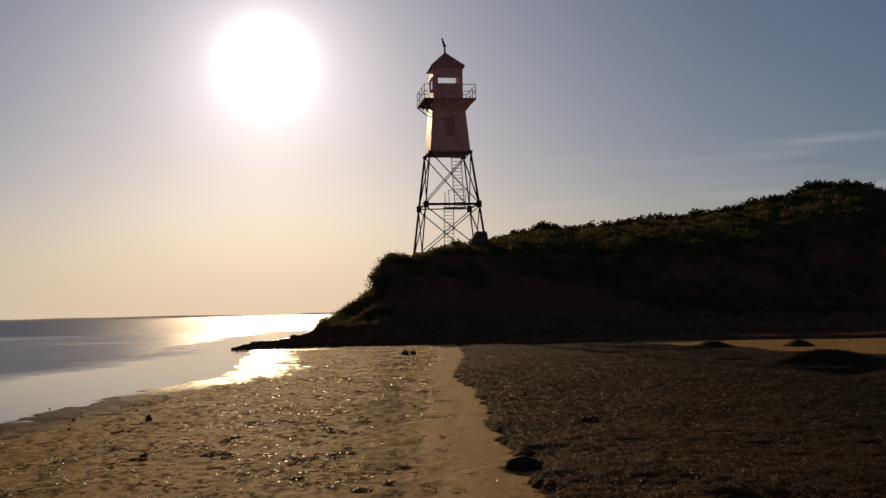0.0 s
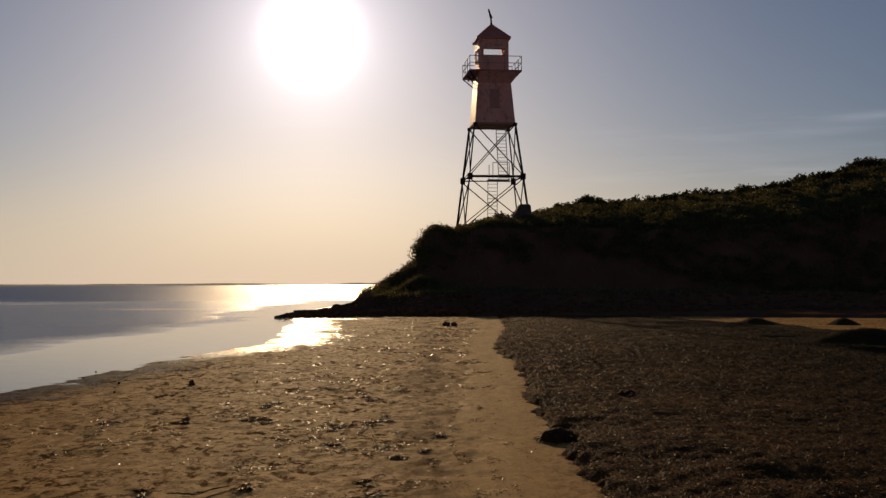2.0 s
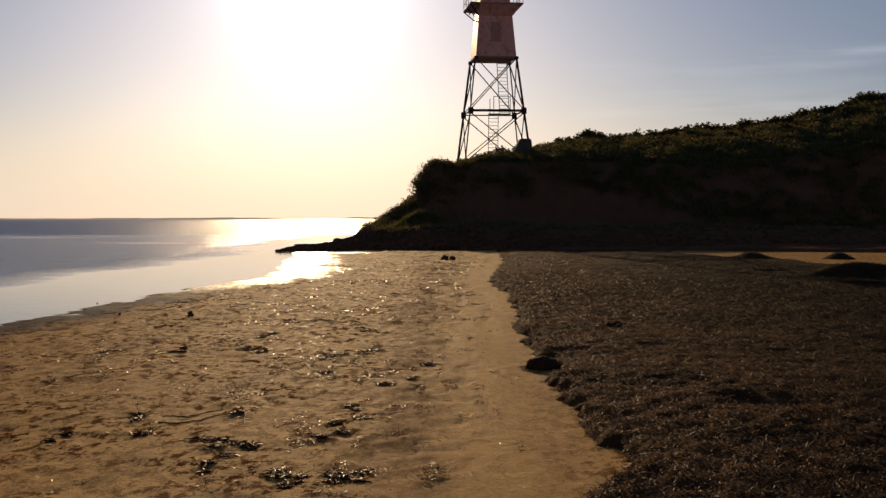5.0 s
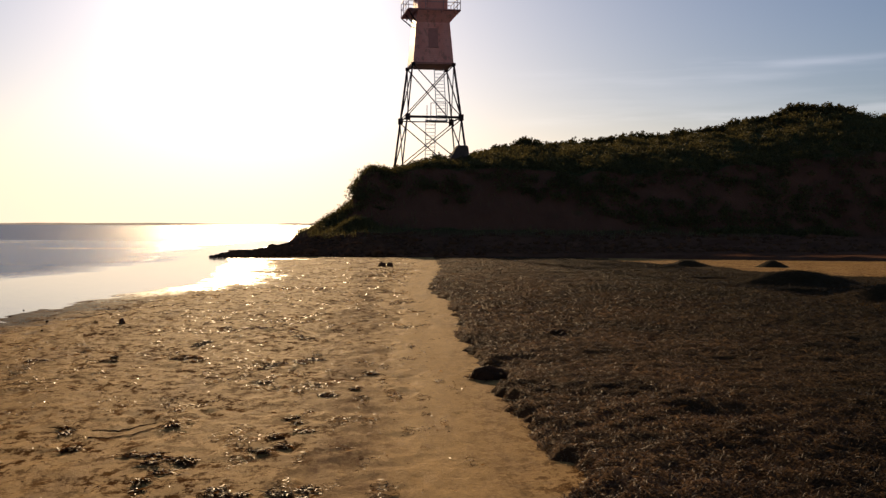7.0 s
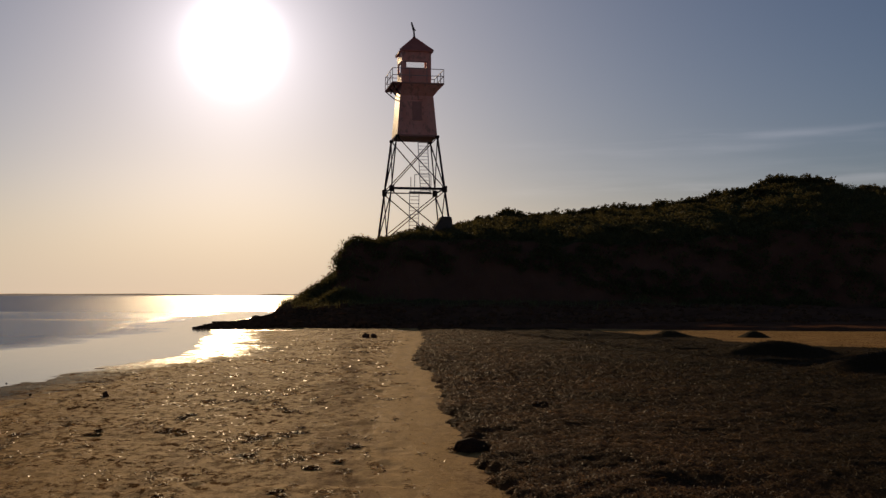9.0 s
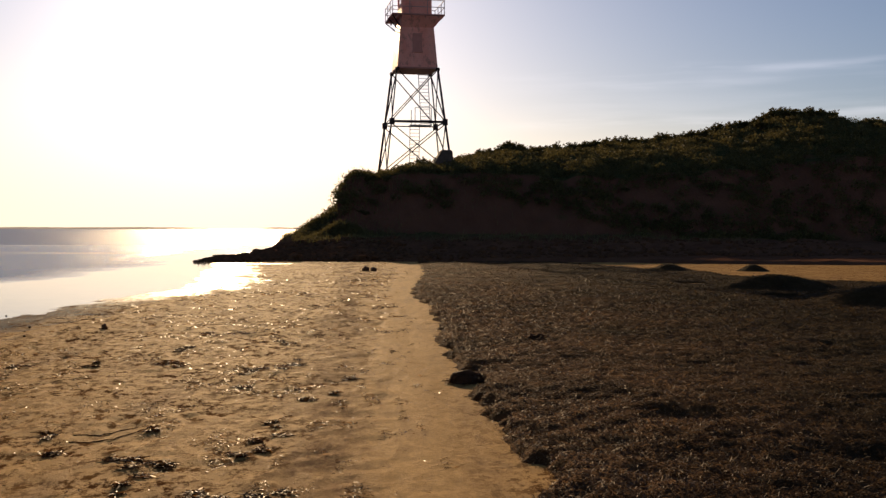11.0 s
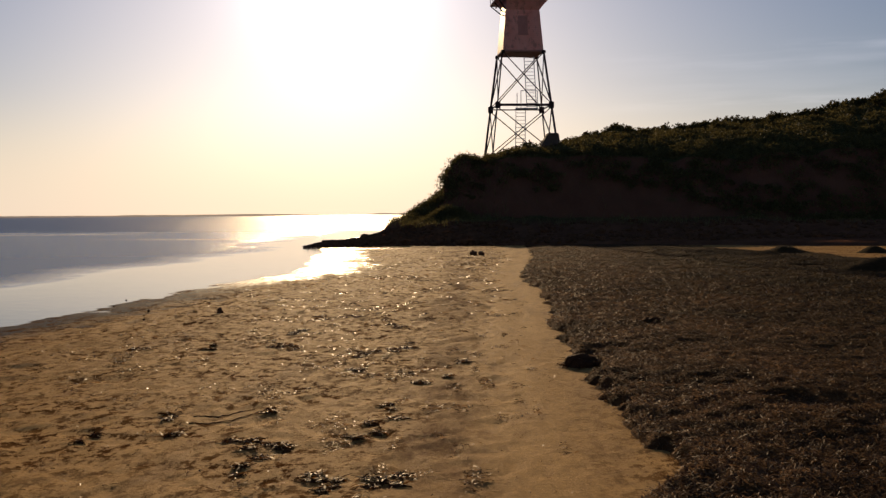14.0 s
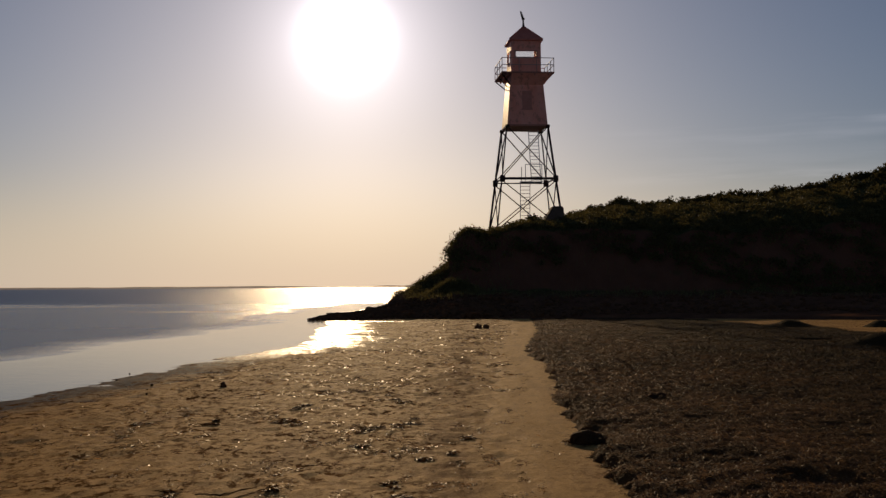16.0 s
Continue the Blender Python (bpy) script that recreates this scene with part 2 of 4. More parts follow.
def mat_plain(name, a, b, scale, rough, metal=0.0, bumps=0.2, stretch=(1, 1, 1), spec=0.4):
    n = Nodes(name, rough, metal, spec)
    v = n.noise(scale, 5, 0.65, stretch)
    n.color(n.mix(n.span(v, 0.3, 0.72), a, b))
    return n.bump(n.noise(scale * 4, 4, 0.6, stretch), bumps, 0.02).m


def mat_boards():
    """Painted weatherboards with streaks of rust and salt."""
    n = Nodes("painted_boards", 0.5, spec=0.08)
    v = n.noise(1.3, 5, 0.65, (1, 1, 0.35))
    c = n.mix(n.span(v, 0.3, 0.72), (0.80, 0.31, 0.22), (0.88, 0.42, 0.32))
    c = n.mix(n.span(n.noise(7, 4, 0.7), 0.58, 0.8, 0, 0.6), c, (0.40, 0.22, 0.18))
    c = n.mix(n.span(n.noise(3.4, 6, 0.75, (1, 1, 0.55)), 0.53, 0.60, 0, 0.45), c, (0.24, 0.12, 0.09))
    n.color(c)
    w = n.t.nodes.new("ShaderNodeTexWave")
    w.wave_type, w.bands_direction, w.wave_profile = "BANDS", "Z", "SAW"
    w.inputs["Scale"].default_value = 2.2
    n.t.links.new(n.pos, w.inputs["Vector"])
    return n.bump(n.math("SUBTRACT", 1.0, w.outputs["Fac"]), 0.7, 0.02).m


def mat_leaf(name, a, b):
    n = Nodes(name, 0.7, spec=0.1)
    n.color(n.mix(n.geo.outputs["Random Per Island"], a, b))
    n.p.inputs["Transmission Weight"].default_value = 0.0
    tr = n.t.nodes.new("ShaderNodeBsdfTranslucent")
    n.link(n.mix(0.5, a, (0.24, 0.185, 0.06)), tr.inputs["Color"])
    mx = n.t.nodes.new("ShaderNodeMixShader")
    mx.inputs[0].default_value = 0.30
    out = n.t.nodes["Material Output"]
    n.t.links.new(n.p.outputs[0], mx.inputs[1])
    n.t.links.new(tr.outputs[0], mx.inputs[2])
    n.t.links.new(mx.outputs[0], out.inputs["Surface"])
    return n.m


def mat_glass():
    n = Nodes("salt_dusted_glass", 0.02)
    n.p.inputs["Transmission Weight"].default_value = 1.0
    n.p.inputs["IOR"].default_value = 1.05
    n.color((0.95, 0.95, 0.93))
    return n.m


SAND, WATER, BLUFF = mat_sand(), mat_water(), mat_bluff()
BED = mat_wrack("wrack_bed", (0.066, 0.031, 0.011), (0.155, 0.075, 0.027), 0.85)
STRAND = mat_blade("dry_seagrass_strand", (0.06, 0.034, 0.018), (0.26, 0.16, 0.09), 0.6, 0.02, (0.26, 0.155, 0.075))
WET_STRAND = mat_blade("wet_seagrass_strand", (0.045, 0.018, 0.007), (0.15, 0.068, 0.022), 0.40, 0.015, (0.50, 0.24, 0.06))
TUFT = mat_blade("dark_wet_tuft", (0.035, 0.014, 0.006), (0.10, 0.042, 0.015), 0.45, 0.012, (0.34, 0.15, 0.035))
SCRAP = mat_wrack("wet_seaweed_mat", (0.19, 0.082, 0.034), (0.31, 0.14, 0.06), 0.65)
CLUMP = mat_wrack("matted_seaweed", (0.075, 0.034, 0.018), (0.14, 0.066, 0.034), 0.7)
ROCK = mat_plain("dark_shore_rock", (0.075, 0.040, 0.022), (0.14, 0.075, 0.042), 3.0, 0.85, bumps=0.7, spec=0.0)
BOARDS = mat_boards()
TRIM = mat_plain("red_trim_paint", (0.36, 0.14, 0.11), (0.50, 0.22, 0.17), 2.5, 0.6)
SHUTTER = mat_plain("faded_shutter_paint", (0.46, 0.19, 0.14), (0.58, 0.26, 0.20), 2.5, 0.6)
ROOF = mat_plain("red_roof_sheet", (0.52, 0.15, 0.10), (0.64, 0.22, 0.15), 1.8, 0.55, bumps=0.3)
STEEL = mat_plain("dark_rusted_steel", (0.028, 0.02, 0.018), (0.065, 0.04, 0.032), 4.0, 0.7, 0.0, spec=0.1)
RAIL = mat_plain("faded_rail_paint", (0.36, 0.24, 0.21), (0.48, 0.33, 0.29), 4.0, 0.5, 0.3)
LADDER = mat_plain("galvanised_ladder", (0.36, 0.36, 0.38), (0.5, 0.5, 0.5), 6.0, 0.5, 0.6)
CONCRETE = mat_plain("weathered_concrete", (0.07, 0.05, 0.037), (0.12, 0.088, 0.066), 2.0, 0.95, bumps=0.5)
GLASS = mat_glass()
LEAF = mat_leaf("scrub_leaf", (0.06, 0.058, 0.022), (0.14, 0.125, 0.045))
GRASS = mat_leaf("dune_grass_blade", (0.09, 0.085, 0.032), (0.18, 0.155, 0.06))
TWIG = mat_plain("scrub_twig", (0.05, 0.035, 0.025), (0.12, 0.09, 0.065), 8.0, 0.85)
# air haze over the far land is mixed into its pale colour
FAR = mat_plain("haze_toned_land", (0.30, 0.28, 0.28), (0.40, 0.37, 0.36), 0.01, 1.0, bumps=0.0)

# ---------------------------------------------------------------- mesh helpers
rng = np.random.default_rng(7)


def vnoise(x, y, scale, seed=0):
    """Smooth value noise, 0 to 1, with cells of the given size."""
    u, v = np.asarray(x, float) / scale + 1000.3, np.asarray(y, float) / scale + 1000.7
    i, j = np.floor(u).astype(np.int64), np.floor(v).astype(np.int64)
    f, g = u - i, v - j
    f, g = f * f * (3 - 2 * f), g * g * (3 - 2 * g)

    def r(a, b):
        h = (a * 374761393 + b * 668265263 + seed * 974634791) & 0x7FFFFFFF
        h = ((h ^ (h >> 13)) * 1274126177) & 0x7FFFFFFF
        return ((h ^ (h >> 16)) & 0xFFFF) / 65535.0

    return (r(i, j) * (1 - f) + r(i + 1, j) * f) * (1 - g) + (r(i, j + 1) * (1 - f) + r(i + 1, j + 1) * f) * g


def step(a, b, v):
    t = np.clip((v - a) / (b - a), 0, 1)
    return t * t * (3 - 2 * t)


def raw_mesh(name, verts, faces, material, smooth=True):
    """A mesh out of arrays of corners and quads or triangles."""
    me = bpy.data.meshes.new(name)
    k = faces.shape[1]
    me.vertices.add(len(verts))
    me.vertices.foreach_set("co", np.asarray(verts, np.float32).ravel())
    me.loops.add(faces.size)
    me.loops.foreach_set("vertex_index", faces.astype(np.int32).ravel())
    me.polygons.add(len(faces))
    me.polygons.foreach_set("loop_start", np.arange(0, faces.size, k, dtype=np.int32))
    me.polygons.foreach_set("use_smooth", np.full(len(faces), smooth))
    me.update(calc_edges=True)
    me.materials.append(material)
    return me


def sheet(name, xs, ys, height, material):
    """A height field over a grid of unequal steps."""
    X, Y = np.meshgrid(xs, ys)
    Z = height(X, Y)
    nx, ny = len(xs), len(ys)
    i = np.arange(nx * ny).reshape(ny, nx)
    f = np.stack([i[:-1, :-1], i[:-1, 1:], i[1:, 1:], i[1:, :-1]], -1).reshape(-1, 4)
    return new(name, raw_mesh(name, np.stack([X, Y, Z], -1).reshape(-1, 3), f, material))


def blades(name, base, yaw, lift, length, width, curl, material):
    """Ribbons of two bent pieces each, one island a ribbon."""
    n = len(base)
    d = np.stack([np.cos(yaw), np.sin(yaw), np.zeros(n)], -1)
    s = np.stack([-np.sin(yaw), np.cos(yaw), np.zeros(n)], -1)
    roll = rng.uniform(-0.7, 0.7, n)[:, None]
    s = s * np.cos(roll) + np.array([0, 0, 1.0]) * np.sin(roll)
    up = np.array([0, 0, 1.0])
    L, W = length[:, None], width[:, None] / 2
    a = base
    b = a + d * L * 0.5 * np.cos(lift)[:, None] + up * L * 0.5 * np.sin(lift)[:, None]
    l2 = lift - curl
    c = b + d * L * 0.5 * np.cos(l2)[:, None] + up * L * 0.5 * np.sin(l2)[:, None]
    v = np.stack([a - s * W, a + s * W, b - s * W, b + s * W, c - s * W * 0.4, c + s * W * 0.4], 1).reshape(-1, 3)
    k = np.arange(n)[:, None] * 6
    f = np.concatenate([k + np.array([[0, 1, 3, 2]]), k + np.array([[2, 3, 5, 4]])], 0)
    return raw_mesh(name, v, f, material)


def part(name, bm, material, parent=None, label="", smooth=False):
    me = bpy.data.meshes.new(name)
    bm.normal_update()
    bm.to_mesh(me)
    bm.free()
    if smooth:
        for p in me.polygons:
            p.use_smooth = True
    me.materials.append(material)
    ob = new(name, me)
    if parent is not None:
        ob.parent = parent
    if label:
        ob["label"] = label
    return ob


def thing(name, m, label, category, group="", kind=""):
    ob = new(name)
    ob.matrix_world = m
    return tagged(ob, label, category, group, kind)


def box(bm, lo, hi, bevel=0.0):
    c = [(a + b) / 2 for a, b in zip(lo, hi)]
    s = [b - a for a, b in zip(lo, hi)]
    vs = bmesh.ops.create_cube(bm, size=1.0, matrix=Matrix.Translation(c) @ Matrix.Diagonal((*s, 1)))["verts"]
    if bevel:
        es = list({e for v in vs for e in v.link_edges})
        bmesh.ops.bevel(bm, geom=es, offset=bevel, segments=1, affect="EDGES")
    return bm


def beam(bm, p, q, w, d=None):
    """A straight bar of a rectangular section from p to q."""
    p, q = Vector(p), Vector(q)
    way = q - p
    turn = way.to_track_quat("Z", "Y").to_matrix().to_4x4()
    m = Matrix.Translation((p + q) / 2) @ turn @ Matrix.Diagonal((w, d or w, way.length, 1))
    bmesh.ops.create_cube(bm, size=1.0, matrix=m)
    return bm


def tube(bm, p, q, r, r2=None, seg=8):
    p, q = Vector(p), Vector(q)
    way = q - p
    m = Matrix.Translation((p + q) / 2) @ way.to_track_quat("Z", "Y").to_matrix().to_4x4()
    bmesh.ops.create_cone(bm, cap_ends=True, segments=seg, radius1=r, radius2=r if r2 is None else r2, depth=way.length, matrix=m)
    return bm


def angle_iron(bm, p, q, w, t=0.014):
    """An L section from p to q."""
    p, q = Vector(p), Vector(q)
    turn = (q - p).to_track_quat("Z", "Y").to_matrix()
    a, b = turn @ Vector((w / 2, 0, 0)), turn @ Vector((0, w / 2, 0))
    beam(bm, p + b, q + b, w, t)
    beam(bm, p + a, q + a, t, w)
    return bm


# ---------------------------------------------------------------- ground, sea, bluff
WATER_Z = -0.10
SHORE_Y = (-60, 0, 16, 17.6, 19, 21, 23.7, 26.3, 27.8, 31, 36, 43.5, 50, 54, 58, 62, 74, 92, 120, 200)
SHORE_X = (-12.0, -9.4, -7.9, -7.6, -7.5, -7.45, -7.25, -7.0, -6.8, -6.4, -6.8, -7.8, -8.7, -9.5, -10.4, -11.0, -11.3, -11.5, -9.0, 10.0)
EDGE_Y = (-60, 4, 6.5, 6.9, 7.5, 7.9, 8.4, 9.1, 10, 10.7, 11.1, 11.6, 12.1, 13, 14.4, 16.7, 19.2, 22.7, 26.5, 31.9, 40, 52, 70)
EDGE_X = (-0.2, 0.35, 0.74, 0.98, 1.04, 0.88, 0.75, 0.79, 0.72, 0.71, 0.84, 0.74, 0.80, 0.67, 0.56, 0.51, 0.63, 0.50, 0.18, 0.28, 0.65, 0.56, 0.5)


def shore(y):
    return np.interp(y, SHORE_Y, SHORE_X) + (vnoise(y, y * 0, 2.3, 3) - 0.5) * 0.35


def ground_z(x, y):
    d = x - shore(y)
    z = np.where(d > 0, np.minimum(0.0, WATER_Z + d * np.interp(y, (16, 24, 28, 46, 60), (0.034, 0.032, 0.021, 0.023, 0.024))), np.maximum(-3.0, WATER_Z + d * 0.05))
    near = step(75, 45, y) * step(-4, 2, y) * step(40, 25, np.abs(x))
    rip = (vnoise(x, y, 0.9, 1) - 0.5) * 0.010 + (vnoise(x, y * 0.7, 0.26, 2) - 0.5) * 0.014 + (vnoise(x * 1.2, y * 0.8, 0.12, 4) - 0.5) * 0.020
    rip = rip + (vnoise(x * 0.35, y, 0.45, 6) - 0.5) * np.interp(y, (22, 28), (0.010, 0.022)) * step(3.2, 1.2, d)
    pits = np.clip(vnoise(x * 1.3, y * 0.7, 0.35, 5) - 0.68, 0, 1) * -0.10
    track = step(-1.0, -0.5, x - np.interp(y, EDGE_Y, EDGE_X)) * 0.6
    dry = step(0.0, 2.0, d)
    e = x - np.interp(y, EDGE_Y, EDGE_X) + (vnoise(y, y * 0, 4.0, 7) - 0.5) * 0.25
    ruts = -0.009 * (np.exp(-((e + 0.85) / 0.16) ** 2) + 0.8 * np.exp(-((e + 0.28) / 0.14) ** 2)) * (0.4 + 0.9 * vnoise(x, y, 0.5, 8))
    z = z + near * (rip + pits) * (1 - track) * (0.45 + 0.55 * dry) + near * ruts
    z = z - 0.16 * np.exp(-(((x + 6.6) / 1.3) ** 2 + ((y - 52.3) / 0.6) ** 2)) - 0.15 * np.exp(-(((x + 4.2) / 0.9) ** 2 + ((y - 51.6) / 0.45) ** 2))
    return z


def axis_steps(lo, hi, fine, reach, grow=1.06):
    """Even fine steps from lo to hi, then ever longer ones out to the reach."""
    mid = list(np.arange(lo, hi, fine))
    out, s = [], fine
    x = mid[-1]
    while x < reach:
        s *= grow
        x += s
        out.append(min(x, reach))
    left, s, x = [], fine, lo
    while x > -reach:
        s *= grow
        x -= s
        left.append(max(x, -reach))
    return np.array(left[::-1] + mid + out)


gx = axis_steps(-5.5, 1.3, 0.035, 4600)
gy, s = [], 0.03
yy = 5.0
while yy < 4600:
    gy.append(yy)
    yy += max(0.03, yy * 0.0055) if yy < 70 else yy * 0.06
gy = np.array([-4600, -1500, -500, -150, -50, -15, -5, 0, 3, 4.2] + gy + [4600])
ground = tagged(sheet("ground", gx, gy, ground_z, SAND), "damp ochre beach sand with shallow prints and ripples", "beach", kind="structure")

wx = axis_steps(-60, 10, 2.0, 4700, 1.2)
wy = axis_steps(-20, 120, 2.0, 4700, 1.2)
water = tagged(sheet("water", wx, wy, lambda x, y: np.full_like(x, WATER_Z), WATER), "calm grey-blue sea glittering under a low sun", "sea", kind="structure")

SKY_U = (-0.20, -0.116, -0.108, -0.095, -0.085, -0.072, -0.065, -0.0610, -0.0572, -0.0500, -0.0445, -0.028, -0.016, 0.0, 0.010, 0.030, 0.05, 0.063, 0.077, 0.091, 0.106, 0.117, 0.127, 0.163, 0.18, 0.203, 0.217, 0.23, 0.249, 0.263, 0.279, 0.303, 0.315, 0.329, 0.34, 0.363, 0.384, 0.393, 0.398, 0.412, 0.427, 0.447, 0.7)
SKY_A = (-0.03, -0.016, -0.0077, -0.001, 0.0043, 0.012, 0.018, 0.0222, 0.040, 0.048, 0.0515, 0.0504, 0.053, 0.059, 0.062, 0.060, 0.0664, 0.0708, 0.0715, 0.0782, 0.076, 0.074, 0.0778, 0.079, 0.0825, 0.084, 0.082, 0.0880, 0.089, 0.089, 0.0960, 0.099, 0.1025, 0.108, 0.1095, 0.1108, 0.1108, 0.106, 0.0988, 0.0985, 0.101, 0.10, 0.10)


def bluff_z(x, y):
    w = (vnoise(x, x * 0, 3.1, 11) - 0.5) * 1.6 + (vnoise(x, x * 0, 0.9, 12) - 0.5) * 0.7
    yc = np.interp(x, (-20, -2, 3, 12, 80), (75, 75, 84, 93, 93))
    top = 1.58 + np.interp(x / yc, SKY_U, SKY_A) * yc - np.interp(x, (-8, -5, 0, 4, 8, 30, 35, 38), (0.1, 0.3, 0.45, 0.5, 0.9, 1.1, 1.4, 0.9))
    top = np.maximum(top, -0.3)
    foot = 53.5 + (vnoise(x, x * 0, 5, 13) - 0.5) * 1.6 - np.interp(x, (-20, -8, 0, 10, 18, 40), (-4, -1, 0, 1.5, 5, 8))
    y1 = np.interp(x, (-8, -2, 8), (69.5, 70, 71)) + w
    y2 = y1 + np.interp(x, (-8, -2, 8), (2.6, 3.0, 4.0))
    low = np.minimum(np.interp(x, (-12, -9, -6, 5, 30), (-0.15, 0.16, 1.0, 1.2, 0.8)), top)
    cliff = np.maximum(low, low + (top - low) * np.interp(x, (-6, -3, 4, 12), (1.0, 0.97, 0.75, 0.60)))
    ramp = np.interp((y - foot) / (y1 - foot), (0, 0.02, 0.3, 0.46, 1.0), (0, 0.24, 0.42, 0.85, 1.0))
    z = -0.15 + (low + 0.15) * ramp
    z = z + (cliff - low) * np.clip((y - y1) / (y2 - y1), 0, 1)
    z = z + (top - cliff) * np.sin(np.clip((y - y2) / np.maximum(yc - y2, 0.5), 0, 1) * np.pi / 2)
    z = z - np.clip(y - yc - 1, 0, 40) * 0.03 - 8 * step(30, 90, y - yc)
    rough = 0.35 * step(-0.1, 0.1, z) + 0.65 * step(0.1, 1.0, z)
    z = z + rough * ((vnoise(x, y, 2.2, 14) - 0.5) * 0.35 + (vnoise(x, y, 0.7, 15) - 0.5) * 0.22)
    z = z + 0.8 * np.exp(-(((x + 3.9) / 1.15) ** 2 + ((y - 66.8) / 1.1) ** 2))
    return np.where(y < foot, -0.4, z)


bx = np.concatenate([np.arange(-16, 36, 0.22), np.arange(36, 140, 2.0)])
by = np.concatenate([np.arange(46, 68, 0.4), np.arange(68, 78, 0.16), np.arange(78, 97, 0.4), np.arange(97, 190, 3)])
bluff = tagged(sheet("bluff", bx, by, bluff_z, BLUFF), "dark eroded earth bluff with a scrub-covered top", "bluff", kind="structure")


def far_shore(x0, x1, y, h, seed):
    xs = np.linspace(x0, x1, 220)
    ends = step(0, 0.12, (xs - x0) / (x1 - x0)) * step(1, 0.8, (xs - x0) / (x1 - x0))
    prof = h * ends * (0.45 + 0.4 * vnoise(xs, xs * 0, 260, seed) + 0.25 * vnoise(xs, xs * 0, 40, seed + 1))
    v = np.concatenate([np.stack([xs, np.full(220, y - 60), np.full(220, -0.5)], -1), np.stack([xs, np.full(220, y), prof], -1),
                        np.stack([xs, np.full(220, y + 120), np.full(220, -0.5)], -1)])
    i = np.arange(219)
    f = np.concatenate([np.stack([i, i + 1, i + 221, i + 220], -1), np.stack([i + 220, i + 221, i + 441, i + 440], -1)])
    return tagged(new("backdrop_shore", raw_mesh("backdrop_shore", v, f, FAR)), "low hazy far shore across the bay", "far shore", kind="structure")


far_shore(-2300, -480, 3600, 7, 31)
far_shore(-560, 200, 3900, 8, 35)


# ---------------------------------------------------------------- seagrass wrack
def wrack_d(x, y):
    """How far inside the wrack bed a place lies."""
    d = x - np.interp(y, EDGE_Y, EDGE_X) + (vnoise(x, y, 0.35, 21) - 0.5) * 0.22 + (vnoise(x, y, 0.12, 22) - 0.5) * 0.10
    d = d - mound(x, y, 8.75, 25.2, 0.6, 0.7, 14.0) - mound(x, y, 8.4, 31.6, 0.7, 0.9, 14.0)
    back = np.interp(x, (0, 7, 8.5, 10, 12, 14, 40), (54, 53, 48, 42.5, 36.5, 34.0, 30)) + (vnoise(x, y, 3.0, 23) - 0.5) * 6 + (vnoise(x, y * 0.5, 0.9, 28) - 0.5) * 5
    return np.minimum(d, (back - y) * 0.5)


def mound(x, y, cx, cy, rx, ry, h):
    return h * np.exp(-(((x - cx) / rx) ** 2 + ((y - cy) / ry) ** 2))


def heap(x, y, cx, cy, rx, ry, h):
    """A pile with steep sides and a rounded top."""
    q = ((x - cx + (vnoise(x, y, 0.5, 27) - 0.5) * 0.5) / rx) ** 2 + ((y - cy) / ry) ** 2
    return h * np.exp(-q ** 1.35)


def wrack_z(x, y):
    d = wrack_d(x, y)
    thin = np.interp(y, (18, 36), (1.0, 0.45))
    z = -0.10 + (0.09 + 0.08 * thin) * step(-0.10, 0.22, d) + 0.05 * thin * step(0.3, 2.0, d)
    m = heap(x, y, 9.45, 28.2, 1.3, 0.75, 0.33) + heap(x, y, 10.1, 21.8, 1.5, 0.9, 0.36) + heap(x, y, 9.9, 40.8, 0.8, 0.6, 0.26)
    m = m + mound(x, y, 13.3, 41.6, 0.55, 0.6, 0.36) - mound(x, y, 2.45, 8.9, 0.35, 0.3, 0.06) - mound(x, y, 3.3, 7.6, 0.5, 0.35, 0.07)
    soft = (vnoise(x, y, 1.3, 24) - 0.5) * 0.075 + (vnoise(x, y, 0.4, 25) - 0.5) * 0.030 + (vnoise(x, y, 0.13, 26) - 0.5) * 0.038
    return z + m + soft * thin * step(-0.1, 0.3, d)


kx = np.concatenate([np.arange(-0.3, 7, 0.045), np.arange(7, 36, 0.16)])
ky, yy = list(np.arange(-30, -5, 0.3)) + list(np.arange(-5, 4.0, 0.07)), 4.0
while yy < 58:
    ky.append(yy)
    yy += max(0.045, yy * 0.0048)
bed = tagged(sheet("seagrass_wrack", kx, np.array(ky), wrack_z, BED), "thick dark brown bed of dried seagrass wrack", "seagrass", kind="stuff")


def wrack_strands():
    n = 260000
    t = rng.uniform(0, 1, n)
    y = 3.0 * (52 / 3.0) ** (t ** 0.85)
    x = rng.uniform(0, 0.62, n) * y * 1.05 - 0.2
    x = np.concatenate([x, rng.uniform(-0.4, 6.5, 45000)])
    y = np.concatenate([y, rng.uniform(-6, 5, 45000)])
    keep = wrack_d(x, y) > 0.0
    x, y = x[keep], y[keep]
    k = len(x)
    size = np.clip(y / 15, 0.75, 1.4)
    z = wrack_z(x, y) + 0.004
    me = blades("seagrass_strands", np.stack([x, y, z], -1), rng.uniform(0, 6.283, k), rng.uniform(-0.15, 0.62, k),
                rng.uniform(0.03, 0.11, k) * size, rng.uniform(0.005, 0.010, k) * size, rng.uniform(0, 1.4, k), STRAND)
    return tagged(new("seagrass_strands", me), "loose dry brown seagrass ribbons on the wrack", "seagrass", kind="stuff")


wrack_strands()


